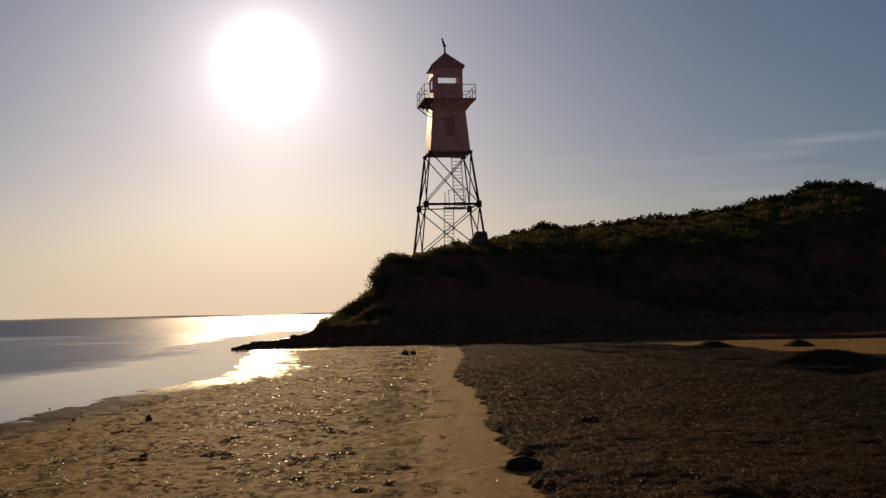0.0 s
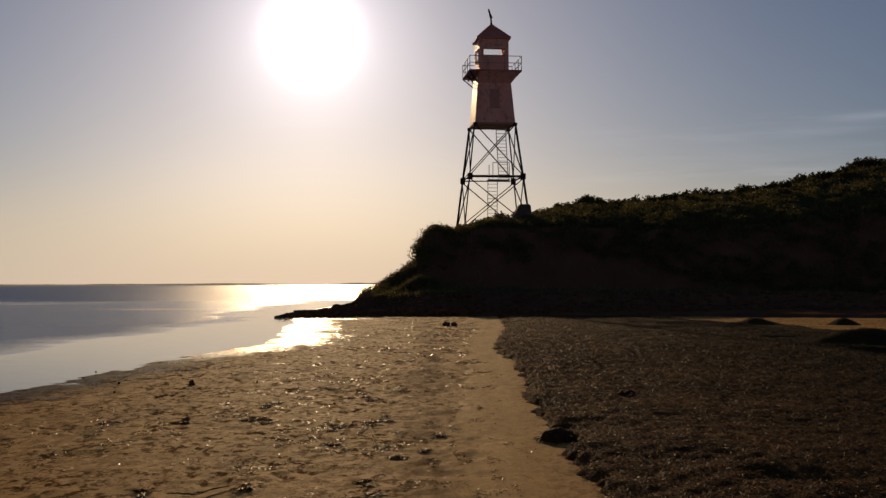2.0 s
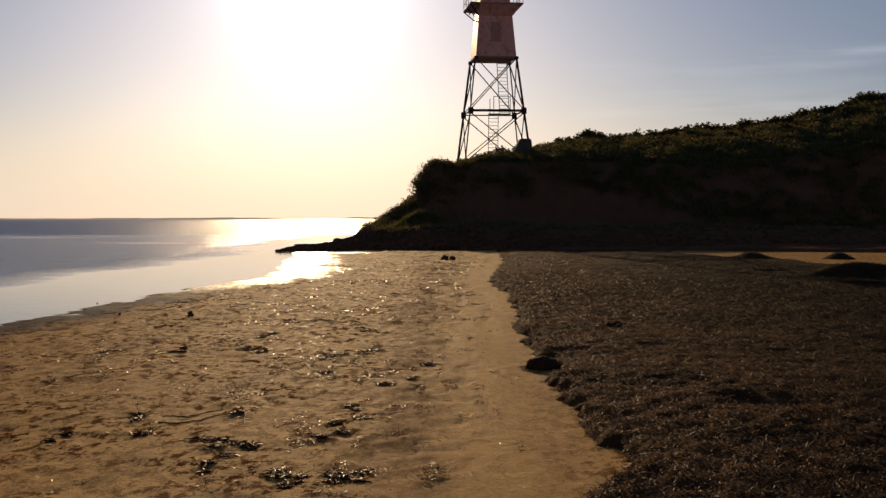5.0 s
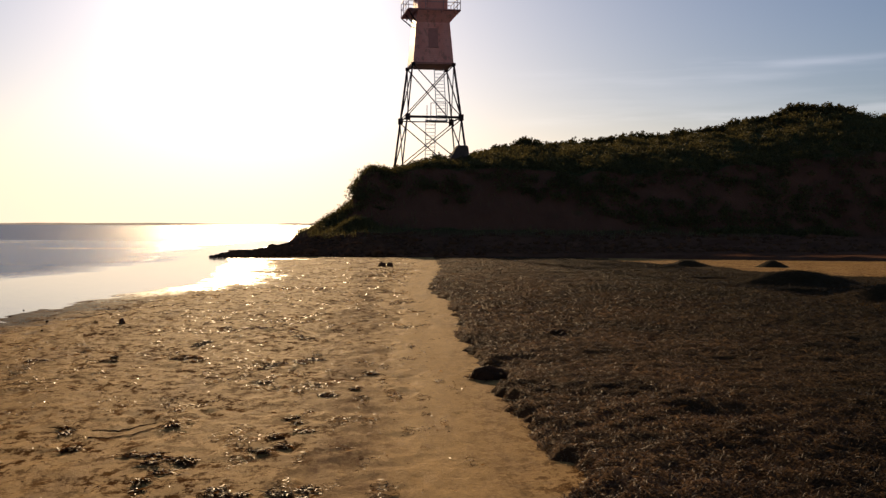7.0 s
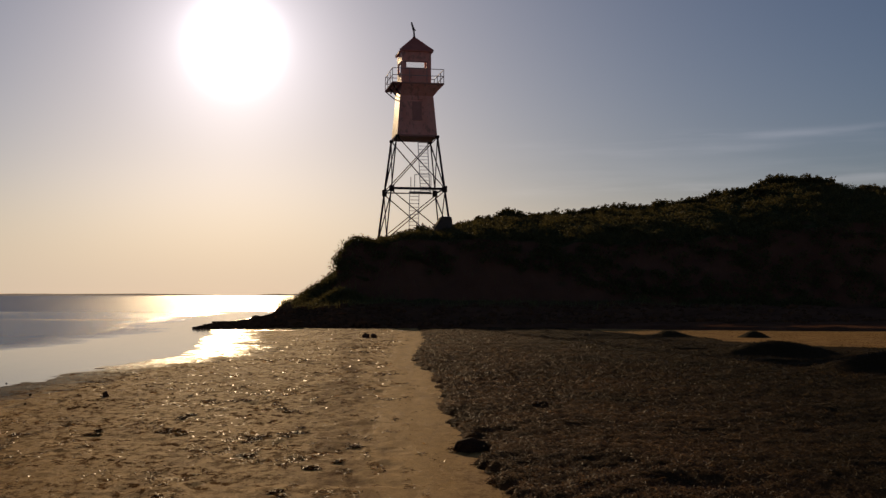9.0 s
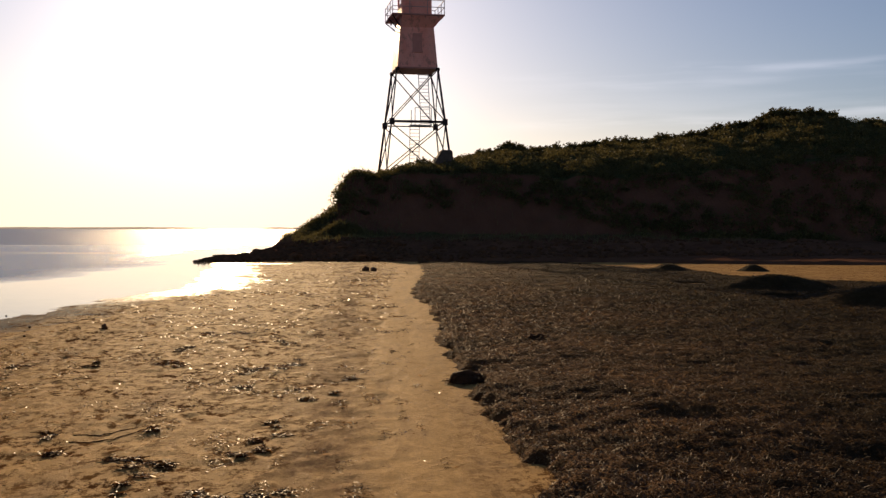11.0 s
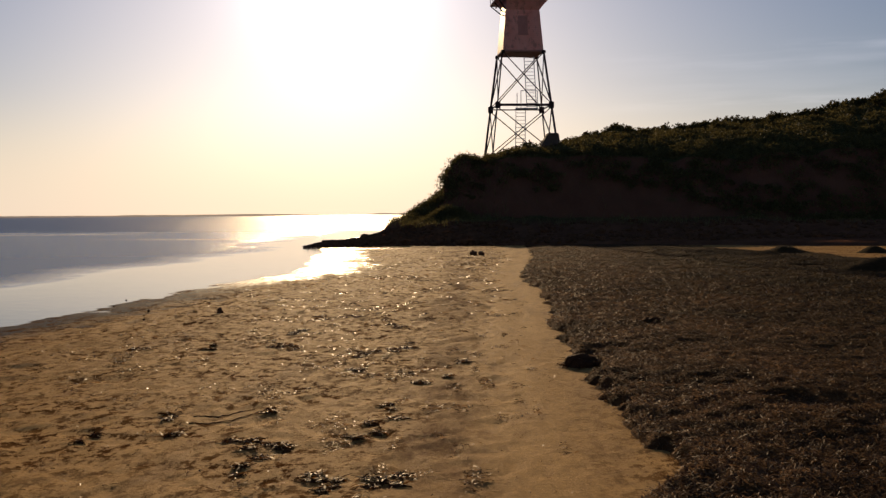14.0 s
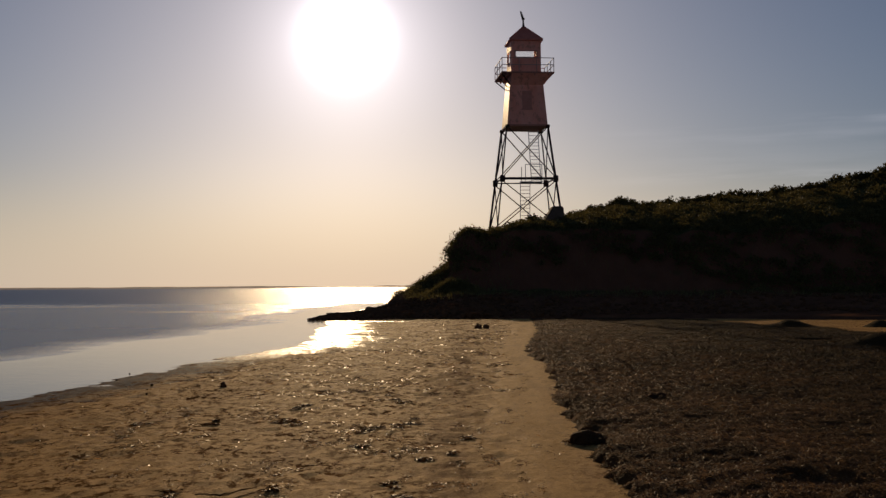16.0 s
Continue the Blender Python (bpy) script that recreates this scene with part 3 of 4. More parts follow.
def beach_litter():
    """Wet ribbons strewn over the open sand in streaks and small heaps."""
    n = 230000
    t = rng.uniform(0, 1, n)
    y = 5.5 * (52 / 5.5) ** t
    x = rng.uniform(-0.62, 0.06, n) * y
    x = np.concatenate([x, rng.uniform(-4.5, 0.4, 30000)])
    y = np.concatenate([y, rng.uniform(-6, 6, 30000)])
    n = len(x)
    e, s = np.interp(y, EDGE_Y, EDGE_X), np.interp(y, SHORE_Y, SHORE_X)
    patch = vnoise(x * 1.4, y * 0.55, 0.20, 41) * 0.6 + vnoise(x, y, 0.9, 42) * 0.2 + vnoise(x, y, 2.4, 43) * 0.2
    dens = step(0.60, 0.78, patch) * step(-0.3, -1.0, x - e) * step(0.6, 2.6, x - s)
    dens = dens * (0.18 + 0.82 * step(-3.4, -1.6, x - e)) + 0.006 * step(0.0, -0.5, x - e) * step(0.2, 1.0, x - s)
    dens = dens * np.interp(y, (9.0, 12.0), (0.22, 1.0))
    keep = rng.uniform(0, 1, n) < dens * 2.8 + 0.0006 + 0.002 * step(-0.6, -1.2, x - e) * step(0.5, 2.0, x - s)
    x, y = x[keep], y[keep]
    k = len(x)
    size = np.clip(y / 11, 0.75, 2.3)
    z = ground_z(x, y) + 0.004
    me = blades("seagrass_litter", np.stack([x, y, z], -1), rng.uniform(0, 6.283, k), rng.uniform(-0.05, 0.3, k),
                rng.uniform(0.025, 0.08, k) * size, rng.uniform(0.004, 0.008, k) * size, rng.uniform(0, 1.1, k), WET_STRAND)
    return tagged(new("seagrass_litter", me), "wet seagrass scraps strewn over the sand", "seagrass", kind="stuff")


beach_litter()


# ---------------------------------------------------------------- loose things on the beach
def lumpy(bm, rx, ry, rz, seed, rough=0.3, sub=3):
    vs = bmesh.ops.create_icosphere(bm, subdivisions=sub, radius=1.0)["verts"]
    for v in vs:
        k = 1 + rough * (noise.fractal(v.co * 1.6 + Vector((seed * 7.1, seed * 3.3, 0)), 0.8, 2.1, 4))
        v.co = Vector((v.co.x * rx * k, v.co.y * ry * k, v.co.z * rz * k))
    return bm


def seaweed_clump(x, y, z, r, h, n, seed, label):
    """A matted heap with ribbons hanging out of it."""
    t = thing("seaweed_clump", pose(x, y, z), label, "seaweed", "seaweed clumps on the beach")
    part("mat", lumpy(bmesh.new(), r, r * 0.8, h, seed, 0.3), CLUMP, t, smooth=True)
    a, d = rng.uniform(0, 6.283, n), np.sqrt(rng.uniform(0, 1, n)) * r * 1.25
    p = np.stack([np.cos(a) * d, np.sin(a) * d, h * np.clip(1 - (d / r) ** 2, 0.05, 1) * 0.9], -1)
    me = blades("tuft", p, a + rng.normal(0, 0.8, n), rng.uniform(-0.2, 0.3, n), rng.uniform(0.05, 0.14, n), rng.uniform(0.004, 0.009, n), rng.uniform(0, 1.3, n), TUFT)
    o = new("tuft", me)
    o.parent = t
    return t


seaweed_clump(0.75, 11.65, 0.0, 0.18, 0.11, 220, 1, "dark matted seaweed heap at the wrack's edge")
seaweed_clump(1.86, 14.9, 0.10, 0.13, 0.09, 140, 2, "dark seaweed heap standing on the wrack")


def weed_scrap(x, y, r, seed):
    """A flat ragged scrap that follows the sand, in two or three lobes, with wet ribbons on it."""
    g = float(ground_z(np.array(x), np.array(y)))
    t = thing("seaweed_scrap", pose(x, y, g), "flat wet reddish-brown seaweed scrap glistening on the sand", "seaweed", "seaweed scraps on the sand")
    q = random.Random(seed)
    for _ in range(3):
        cx, cy, w = q.uniform(-0.55, 0.55) * r, q.uniform(-1.6, 1.6) * r, q.uniform(0.2, 0.42) * r
        bm = bmesh.new()
        for v in bmesh.ops.create_icosphere(bm, subdivisions=3, radius=1.0)["verts"]:
            k = 1 + 0.75 * noise.fractal(v.co * 2.3 + Vector((seed * 5.1, cx * 40, cy * 40)), 0.8, 2.1, 4)
            px, py = cx + v.co.x * w * k, cy + v.co.y * w * k * 0.8
            v.co = Vector((px, py, float(ground_z(np.array(x + px), np.array(y + py))) - g + 0.001 + 0.006 * max(v.co.z, -0.6)))
        mat = part("mat", bm, SCRAP, t, smooth=True)
        n = int(16 + 150 * r)
        a, d = rng.uniform(0, 6.283, n), np.sqrt(rng.uniform(0, 1, n)) * w * 1.15
        px, py = cx + np.cos(a) * d, cy + np.sin(a) * d
        p = np.stack([px, py, ground_z(x + px, y + py) - g + 0.010], -1)
        o = new("tuft", blades("tuft", p, rng.uniform(0, 6.283, n), rng.uniform(-0.1, 0.35, n), rng.uniform(0.03, 0.10, n), rng.uniform(0.005, 0.011, n), rng.uniform(0, 1.2, n), TUFT))
        o.parent = mat


for i, (x, y, r) in enumerate(((-2.61, 8.76, 0.12), (-2.35, 8.06, 0.12), (-2.91, 7.97, 0.10), (-1.86, 9.03, 0.08), (-1.80, 7.74, 0.20), (-1.66, 7.62, 0.17), (-1.47, 7.68, 0.16), (-1.62, 7.02, 0.09),
                               (-1.08, 6.80, 0.19), (-1.00, 6.66, 0.13), (-0.68, 6.80, 0.14), (-0.76, 6.74, 0.12), (-1.10, 8.09, 0.14), (-0.92, 8.47, 0.19), (-0.97, 9.2, 0.10), (-0.75, 10.29, 0.17),
                               (-0.50, 12.17, 0.17), (-1.57, 12.69, 0.20), (-1.47, 11.53, 0.18), (-1.16, 13.21, 0.22), (-1.30, 12.94, 0.20), (-3.50, 13.28, 0.16), (-4.31, 13.02, 0.14),
                               (-2.60, 13.25, 0.20), (-2.81, 13.26, 0.18), (-2.90, 16.82, 0.24), (-2.38, 16.79, 0.24), (-2.85, 14.82, 0.20), (-1.55, 15.6, 0.22), (-0.55, 10.9, 0.10))):
    weed_scrap(x, y, r, 10 + i)


def beach_stone(x, y, r, h, seed, label, group=""):
    o = part("beach_stone", lumpy(bmesh.new(), r, r, h, seed, 0.35), ROCK, smooth=True)
    o.matrix_world = pose(x, y, h * 0.55 + float(ground_z(np.array(x), np.array(y))))
    return tagged(o, label, "stone", group)


beach_stone(-4.66, 17.8, 0.045, 0.055, 3, "small dark stone lying alone on damp sand")
beach_stone(-1.42, 41.7, 0.13, 0.12, 4, "dark stone beside another on the sand", "pair of stones")
def pale_boulder():
    """A pale stone lying in the scrub of the upper slope."""
    y = np.arange(74, 92, 0.05)
    x = 0.189 * y
    i = int(np.argmax(bluff_z(x, y) > 1.58 + 0.0625 * y))
    o = part("pale_boulder", lumpy(bmesh.new(), 0.34, 0.3, 0.2, 33, 0.4), CONCRETE, smooth=True)
    o.matrix_world = pose(float(x[i]), float(y[i]) - 0.2, float(1.58 + 0.0625 * y[i]))
    return tagged(o, "pale boulder showing in the bluff's scrub", "boulder")


for sx, sy, sr in ((-7.72, 21.25, 0.016), (-7.6, 21.7, 0.018), (-6.1, 18.6, 0.022), (-5.6, 16.9, 0.018), (-7.3, 20.2, 0.018)):
    beach_stone(sx, sy, sr, sr * 0.9, int(sr * 1000), "dark pebble washed by the water's edge", "pebbles at the water's edge")
pale_boulder()
beach_stone(-1.12, 41.6, 0.10, 0.12, 5, "dark stone beside another on the sand", "pair of stones")


# ---------------------------------------------------------------- the lighthouse
TX, TY, TZ = 0.68, 81.8, 5.2
tower = thing("lighthouse", pose(TX, TY, TZ, 0, 0, 8.9), "weathered pinkish timber light tower on dark braced steel legs", "lighthouse")
CORNERS = ((-1, -1), (1, -1), (1, 1), (-1, 1))


def leg_at(c, z):
    """Where a leg's axis stands at a height above sea."""
    h = 1.50 + (13.16 - z) * 0.118
    return Vector((c[0] * h, c[1] * h, z - TZ))


Z_TOP, Z_MID, Z_LOW = 13.32, 9.36, 5.15
for c in CORNERS:
    lg = part("leg", angle_iron(bmesh.new(), leg_at(c, Z_LOW), leg_at(c, Z_TOP), 0.10, 0.026), STEEL, tower)
    part("gusset_plate", box(bmesh.new(), leg_at(c, Z_MID) - Vector((0.17, 0.17, 0.24)), leg_at(c, Z_MID) + Vector((0.17, 0.17, 0.22)), 0.02), STEEL, lg)
    part("cap_plate", box(bmesh.new(), leg_at(c, Z_TOP) - Vector((0.14, 0.14, 0.2)), leg_at(c, Z_TOP) + Vector((0.14, 0.14, 0.02)), 0.02), STEEL, lg)
for a, b in zip(CORNERS, CORNERS[1:] + CORNERS[:1]):
    thick = 0.17 if a[1] == b[1] == -1 else 0.085
    part("girt", beam(bmesh.new(), leg_at(a, Z_MID), leg_at(b, Z_MID), thick * 0.8, thick), STEEL, tower)
    for lo, hi in ((Z_LOW + 0.5, Z_MID - 0.15), (Z_MID + 0.1, Z_TOP - 0.1)):
        part("cross_brace", beam(bmesh.new(), leg_at(a, lo), leg_at(b, hi), 0.07, 0.065), STEEL, tower)
        part("cross_brace", beam(bmesh.new(), leg_at(b, lo), leg_at(a, hi), 0.07, 0.065), STEEL, tower)


def frustum(bm, z0, h0, z1, h1, cap=True):
    v = [bm.verts.new((x * h, y * h, z)) for z, h in ((z0, h0), (z1, h1)) for x, y in CORNERS]
    for i in range(4):
        j = (i + 1) % 4
        bm.faces.new((v[i], v[j], v[4 + j], v[4 + i]))
    if cap:
        bm.faces.new(v[3::-1])
        bm.faces.new(v[4:])
    return bm


def L(z):
    return z - TZ


hull = part("hull", frustum(bmesh.new(), L(13.32), 1.487, L(17.06), 1.176), BOARDS, tower, "tapered boarded lower room, pinkish paint")
part("sill_beam", frustum(bmesh.new(), L(13.24), 1.52, L(13.36), 1.52), TRIM, hull)


def face_y(z):
    """The outer face of the tapered room at a height."""
    return -(1.50 - (z - 13.16) * 0.083)


shut = part("shuttered_window", bmesh.new(), SHUTTER, hull, "narrow dark red shuttered window")
w = bmesh.new()
z0, z1 = 14.55, 15.75
for x0, x1, a, b, out in ((-0.27, 0.27, z0, z1, 0.02), (-0.34, -0.25, z0 - 0.06, z1 + 0.06, 0.06), (0.25, 0.34, z0 - 0.06, z1 + 0.06, 0.06), (-0.34, 0.34, z1, z1 + 0.1, 0.07),
                          (-0.38, 0.38, z0 - 0.1, z0, 0.09), (-0.03, 0.03, z0, z1, 0.04)):
    va = [w.verts.new((x, face_y(z) - o, L(z))) for o in (out, -0.05) for x, z in ((x0, a), (x1, a), (x1, b), (x0, b))]
    for q in ((0, 1, 2, 3), (1, 0, 4, 5), (2, 1, 5, 6), (3, 2, 6, 7), (0, 3, 7, 4)):
        w.faces.new([va[k] for k in q])
w.to_mesh(shut.data)
w.free()
part("drip_board", beam(bmesh.new(), (-0.62, face_y(16.05) - 0.03, L(16.05)), (0.62, face_y(16.05) - 0.03, L(16.05)), 0.05, 0.07), BOARDS, hull)

DECK = 17.12
deck = part("gallery_deck", box(bmesh.new(), (-1.94, -1.94, L(DECK - 0.06)), (1.94, 1.94, L(DECK + 0.04)), 0.01), TRIM, tower, "square gallery deck with red underside")
for k in (-1.5, -0.5, 0.5, 1.5):
    part("joist", box(bmesh.new(), (k - 0.04, -1.9, L(DECK - 0.2)), (k + 0.04, 1.9, L(DECK - 0.062))), TRIM, deck)


def soffit(i):
    """One sloping boarded side of the flare that carries the deck."""
    j = (i + 1) % 4
    bm = bmesh.new()
    low, high = (1.245, L(16.30)), (1.86, L(DECK - 0.07))
    v = []
    for o in (0.0, -0.03):
        for k, (h, z) in ((i, low), (j, low), (j, high), (i, high)):
            # the seaward side is open, so that the boards stop at the hull there
            x = CORNERS[k][0] * (h + o) if CORNERS[k][0] > 0 else -1.20
            v.append(bm.verts.new((x, CORNERS[k][1] * (h + o), z + o)))
    for q in ((0, 1, 2, 3), (7, 6, 5, 4), (0, 4, 5, 1), (1, 5, 6, 2), (2, 6, 7, 3), (3, 7, 4, 0)):
        bm.faces.new([v[k] for k in q])
    return part("soffit", bm, BOARDS, deck)


for i in (0, 1, 2):
    soffit(i)
for y in (-1.0, 0.0, 1.0):
    part("knee_brace", beam(bmesh.new(), (-1.86, y * 1.75, L(DECK - 0.1)), (-1.235, y * 1.15, L(16.35)), 0.07), STEEL, deck)
RH = 1.05
for a, b in zip(CORNERS, CORNERS[1:] + CORNERS[:1]):
    pa, pb = Vector((a[0] * 1.9, a[1] * 1.9, L(DECK))), Vector((b[0] * 1.9, b[1] * 1.9, L(DECK)))
    for h in (RH, RH * 0.52):
        part("handrail", tube(bmesh.new(), pa + Vector((0, 0, h)), pb + Vector((0, 0, h)), 0.026), RAIL, tower)
    for t in (0.0, 0.33, 0.67):
        p = pa.lerp(pb, t)
        part("rail_post", tube(bmesh.new(), p, p + Vector((0, 0, RH)), 0.026), RAIL, tower)
LW, WT = 1.10, 0.09
room = part("lantern_room", box(bmesh.new(), (-LW + WT, -LW + WT, L(DECK)), (LW - WT, LW - WT, L(DECK + 0.05))), BOARDS, tower, "boarded lantern room with a window band")
TOPZ = 19.64


def pierced(axis, side, half, za, zb):
    """One wall of the lantern room with its opening."""
    bm = bmesh.new()
    n0, n1 = sorted((side * LW, side * (LW - WT)))
    e = LW if axis == "y" else LW - WT
    for lo, hi, a, b in ((-e, e, DECK, za), (-e, e, zb, TOPZ), (-e, -half, za, zb), (half, e, za, zb)):
        if axis == "y":
            box(bm, (lo, n0, L(a)), (hi, n1, L(b)))
        else:
            box(bm, (n0, lo, L(a)), (n1, hi, L(b)))
    wall = part("lantern_wall", bm, BOARDS, room)
    f = bmesh.new()
    o0, o1 = sorted((side * (LW + 0.03), side * (LW - 0.02)))
    for lo, hi, a, b in ((-half - 0.07, half + 0.07, za - 0.07, za), (-half - 0.07, half + 0.07, zb, zb + 0.07), (-half - 0.07, -half, za, zb), (half, half + 0.07, za, zb)):
        if axis == "y":
            box(f, (lo, o0, L(a)), (hi, o1, L(b)))
        else:
            box(f, (o0, lo, L(a)), (o1, hi, L(b)))
    part("window_frame", f, TRIM, room)
    m = side * (LW - WT / 2)
    g = bmesh.new()
    if axis == "y":
        box(g, (-half, m - 0.004, L(za)), (half, m + 0.004, L(zb)))
    else:
        box(g, (m - 0.004, -half, L(za)), (m + 0.004, half, L(zb)))
    pane = part("pane", g, GLASS, room)
    pane.visible_shadow = False
    return wall


pierced("y", -1, 0.76, 18.40, 18.82)
pierced("y", 1, 0.96, 17.95, 19.30)
pierced("x", -1, 0.70, 18.10, 18.85)
pierced("x", 1, 0.70, 18.10, 18.85)

roof_bm = bmesh.new()
apex = 20.93
v = [roof_bm.verts.new((x * 1.25, y * 1.25, L(19.60))) for x, y in CORNERS] + [roof_bm.verts.new((x * 1.25, y * 1.25, L(19.70))) for x, y in CORNERS]
tip = roof_bm.verts.new((0, 0, L(apex)))
for i in range(4):
    j = (i + 1) % 4
    roof_bm.faces.new((v[i], v[j], v[4 + j], v[4 + i]))
    roof_bm.faces.new((v[4 + i], v[4 + j], tip))
roof_bm.faces.new(v[3::-1])
roof = part("roof", roof_bm, ROOF, tower, "faded red pyramid roof")
for x, y in CORNERS:
    part("hip_ridge", tube(bmesh.new(), (x * 1.25, y * 1.25, L(19.71)), (0, 0, L(apex + 0.01)), 0.035, seg=6), ROOF, roof)
bm = tube(bmesh.new(), (0, 0, L(apex - 0.15)), (0, 0, L(apex + 0.14)), 0.12, 0.07)
tube(bm, (0, 0, L(apex + 0.14)), (-0.03, 0, L(apex + 0.62)), 0.065, 0.06)
bmesh.ops.create_icosphere(bm, subdivisions=2, radius=0.11, matrix=Matrix.Translation((-0.02, 0, L(apex + 0.55))))
tube(bm, (-0.03, 0, L(apex + 0.55)), (-0.20, 0, L(apex + 1.12)), 0.095, 0.055)
beam(bm, (-0.05, 0, L(apex + 0.68)), (0.10, 0, L(apex + 0.50)), 0.07)
part("weather_vane", bm, STEEL, roof, "small bent dark weather vane")


def ladder(p, q, width, n):
    p, q = Vector(p), Vector(q)
    rails = bmesh.new()
    ob = part("ladder", beam(rails, p - Vector((width / 2, 0, 0)), q - Vector((width / 2, 0, 0)), 0.045, 0.06), LADDER, tower, "thin grey steel ladder")
    part("stringer", beam(bmesh.new(), p + Vector((width / 2, 0, 0)), q + Vector((width / 2, 0, 0)), 0.045, 0.06), LADDER, ob)
    for i in range(n):
        m = p.lerp(q, (i + 0.5) / n)
        part("rung", tube(bmesh.new(), m - Vector((width / 2, 0, 0)), m + Vector((width / 2, 0, 0)), 0.02, seg=6), LADDER, ob)


ladder((0.02, 0.3, L(5.3)), (0.18, 0.9, L(9.45)), 0.72, 15)
ladder((0.98, 0.7, L(9.36)), (0.62, -0.2, L(13.1)), 0.72, 15)
plat = part("landing", box(bmesh.new(), (-0.2, 0.35, L(9.30)), (1.40, 1.2, L(9.36))), LADDER, tower, "small grated landing with guard rails")
for x in (-0.17, 0.12, 1.36):
    part("guard_post", tube(bmesh.new(), (x, 0.4, L(9.36)), (x, 0.4, L(10.65 if x > 0 else 10.45)), 0.03, seg=6), LADDER, plat)
part("guard_rail", tube(bmesh.new(), (0.12, 0.4, L(10.63)), (1.36, 0.4, L(10.63)), 0.025, seg=6), LADDER, plat)

fb = bmesh.new()
fv = [fb.verts.new((x, y, z)) for z, xa, xb, ya, yb in ((0.0, -1.25, 0.62, -0.7, 0.6), (1.0, -0.98, 0.58, -0.6, 0.5), (2.05, -0.36, 0.52, -0.4, 0.42), (2.20, -0.26, 0.46, -0.35, 0.38))
      for x, y in ((xa, ya), (xb, ya), (xb, yb), (xa, yb))]
for r in range(3):
    for i in range(4):
        j = (i + 1) % 4
        fb.faces.new((fv[r * 4 + i], fv[r * 4 + j], fv[r * 4 + 4 + j], fv[r * 4 + 4 + i]))
fb.faces.new(fv[3::-1])
fb.faces.new(fv[12:])
bmesh.ops.bevel(fb, geom=list(fb.edges), offset=0.05, segments=1, affect="EDGES")
foot = part("footing", fb, CONCRETE, tower, "exposed weathered concrete footing")
foot.location = leg_at((1, -1), 5.2) + Vector((-0.62, 0, -0.12))


# ---------------------------------------------------------------- plants on the bluff
def leaf_cloud(center, radii, n, size, shell=0.45):
    """Small bent leaves scattered through a lumpy body: corners of n quads."""
    u = rng.normal(size=(n, 3))
    u /= np.linalg.norm(u, axis=1)[:, None]
    r = rng.uniform(shell, 1.0, n) ** 0.7
    lump = 0.72 + 0.5 * vnoise(u[:, 0] * 2 + center[0] * 3, u[:, 1] * 2 + u[:, 2] * 3 + center[1], 0.8, 51)
    p = np.asarray(center) + u * (r * lump)[:, None] * np.asarray(radii)
    a = rng.normal(size=(n, 3))
    a /= np.linalg.norm(a, axis=1)[:, None]
    b = np.cross(a, rng.normal(size=(n, 3)))
    b /= np.linalg.norm(b, axis=1)[:, None]
    s = (rng.uniform(0.6, 1.4, n) * size)[:, None]
    return np.stack([p - a * s, p + b * s * 0.45, p + a * s, p - b * s * 0.45], 1)


def quads_mesh(name, q, material):
    q = q.reshape(-1, 4, 3)
    return raw_mesh(name, q.reshape(-1, 3), np.arange(len(q) * 4).reshape(-1, 4), material, smooth=False)


def bz(x, y):
    return float(bluff_z(np.array(float(x)), np.array(float(y))))


def coast_bush(seed, lobes=8):
    """A wind-bent bush: forked stems under a crown of uneven leaf clumps with gaps, about one metre high."""
    t = thing("coastal_bush", pose(0, 0, 0), "dark green wind-clipped coastal bush on the bluff", "bush", "bushes along the bluff top")
    r = random.Random(seed)
    stems, clouds = bmesh.new(), []
    for i in range(lobes):
        a, d = 6.283 * (i + r.uniform(0, 0.8)) / lobes, r.uniform(0.12, 0.58)
        top = Vector((math.cos(a) * d, math.sin(a) * d, r.uniform(0.22, 0.74 - 0.3 * d)))
        mid = top * 0.5 + Vector((r.uniform(-0.08, 0.08), r.uniform(-0.08, 0.08), 0.02))
        tube(stems, (0, 0, -0.35), mid, 0.035, 0.024, 6)
        tube(stems, mid, top, 0.024, 0.011, 6)
        w = r.uniform(0.17, 0.30)
        clouds.append(leaf_cloud(top, (w, w, w * 0.78), int(1900 * w), 0.045, 0.1))
        for k in range(2):
            tw = top + Vector((r.uniform(-0.26, 0.26), r.uniform(-0.26, 0.26), r.uniform(0.14, 0.28)))
            tube(stems, top, tw, 0.011, 0.004, 5)
            clouds.append(leaf_cloud(tw, (0.10, 0.10, 0.09), 42, 0.036, 0.1))
        if i % 3 == 0:
            shoot = top + Vector((r.uniform(-0.18, 0.18), r.uniform(-0.18, 0.18), r.uniform(0.22, 0.36)))
            tube(stems, top, shoot, 0.009, 0.003, 5)
            clouds.append(leaf_cloud(shoot, (0.06, 0.06, 0.07), 18, 0.030, 0.1))
    part("stems", stems, TWIG, t)
    o = new("crown", quads_mesh("crown", np.concatenate(clouds), LEAF))
    o.parent = t
    return t


def settle(ob, x, y, scale, turn):
    ob.scale = (scale[0], scale[0], scale[1])
    m = pose(x, y, bz(x, y) - 0.10, 0, 0, turn)
    return m


def crest(x, y):
    """The height of the bush tops along the bluff."""
    return 1.58 + float(np.interp(x / y, SKY_U, SKY_A)) * y


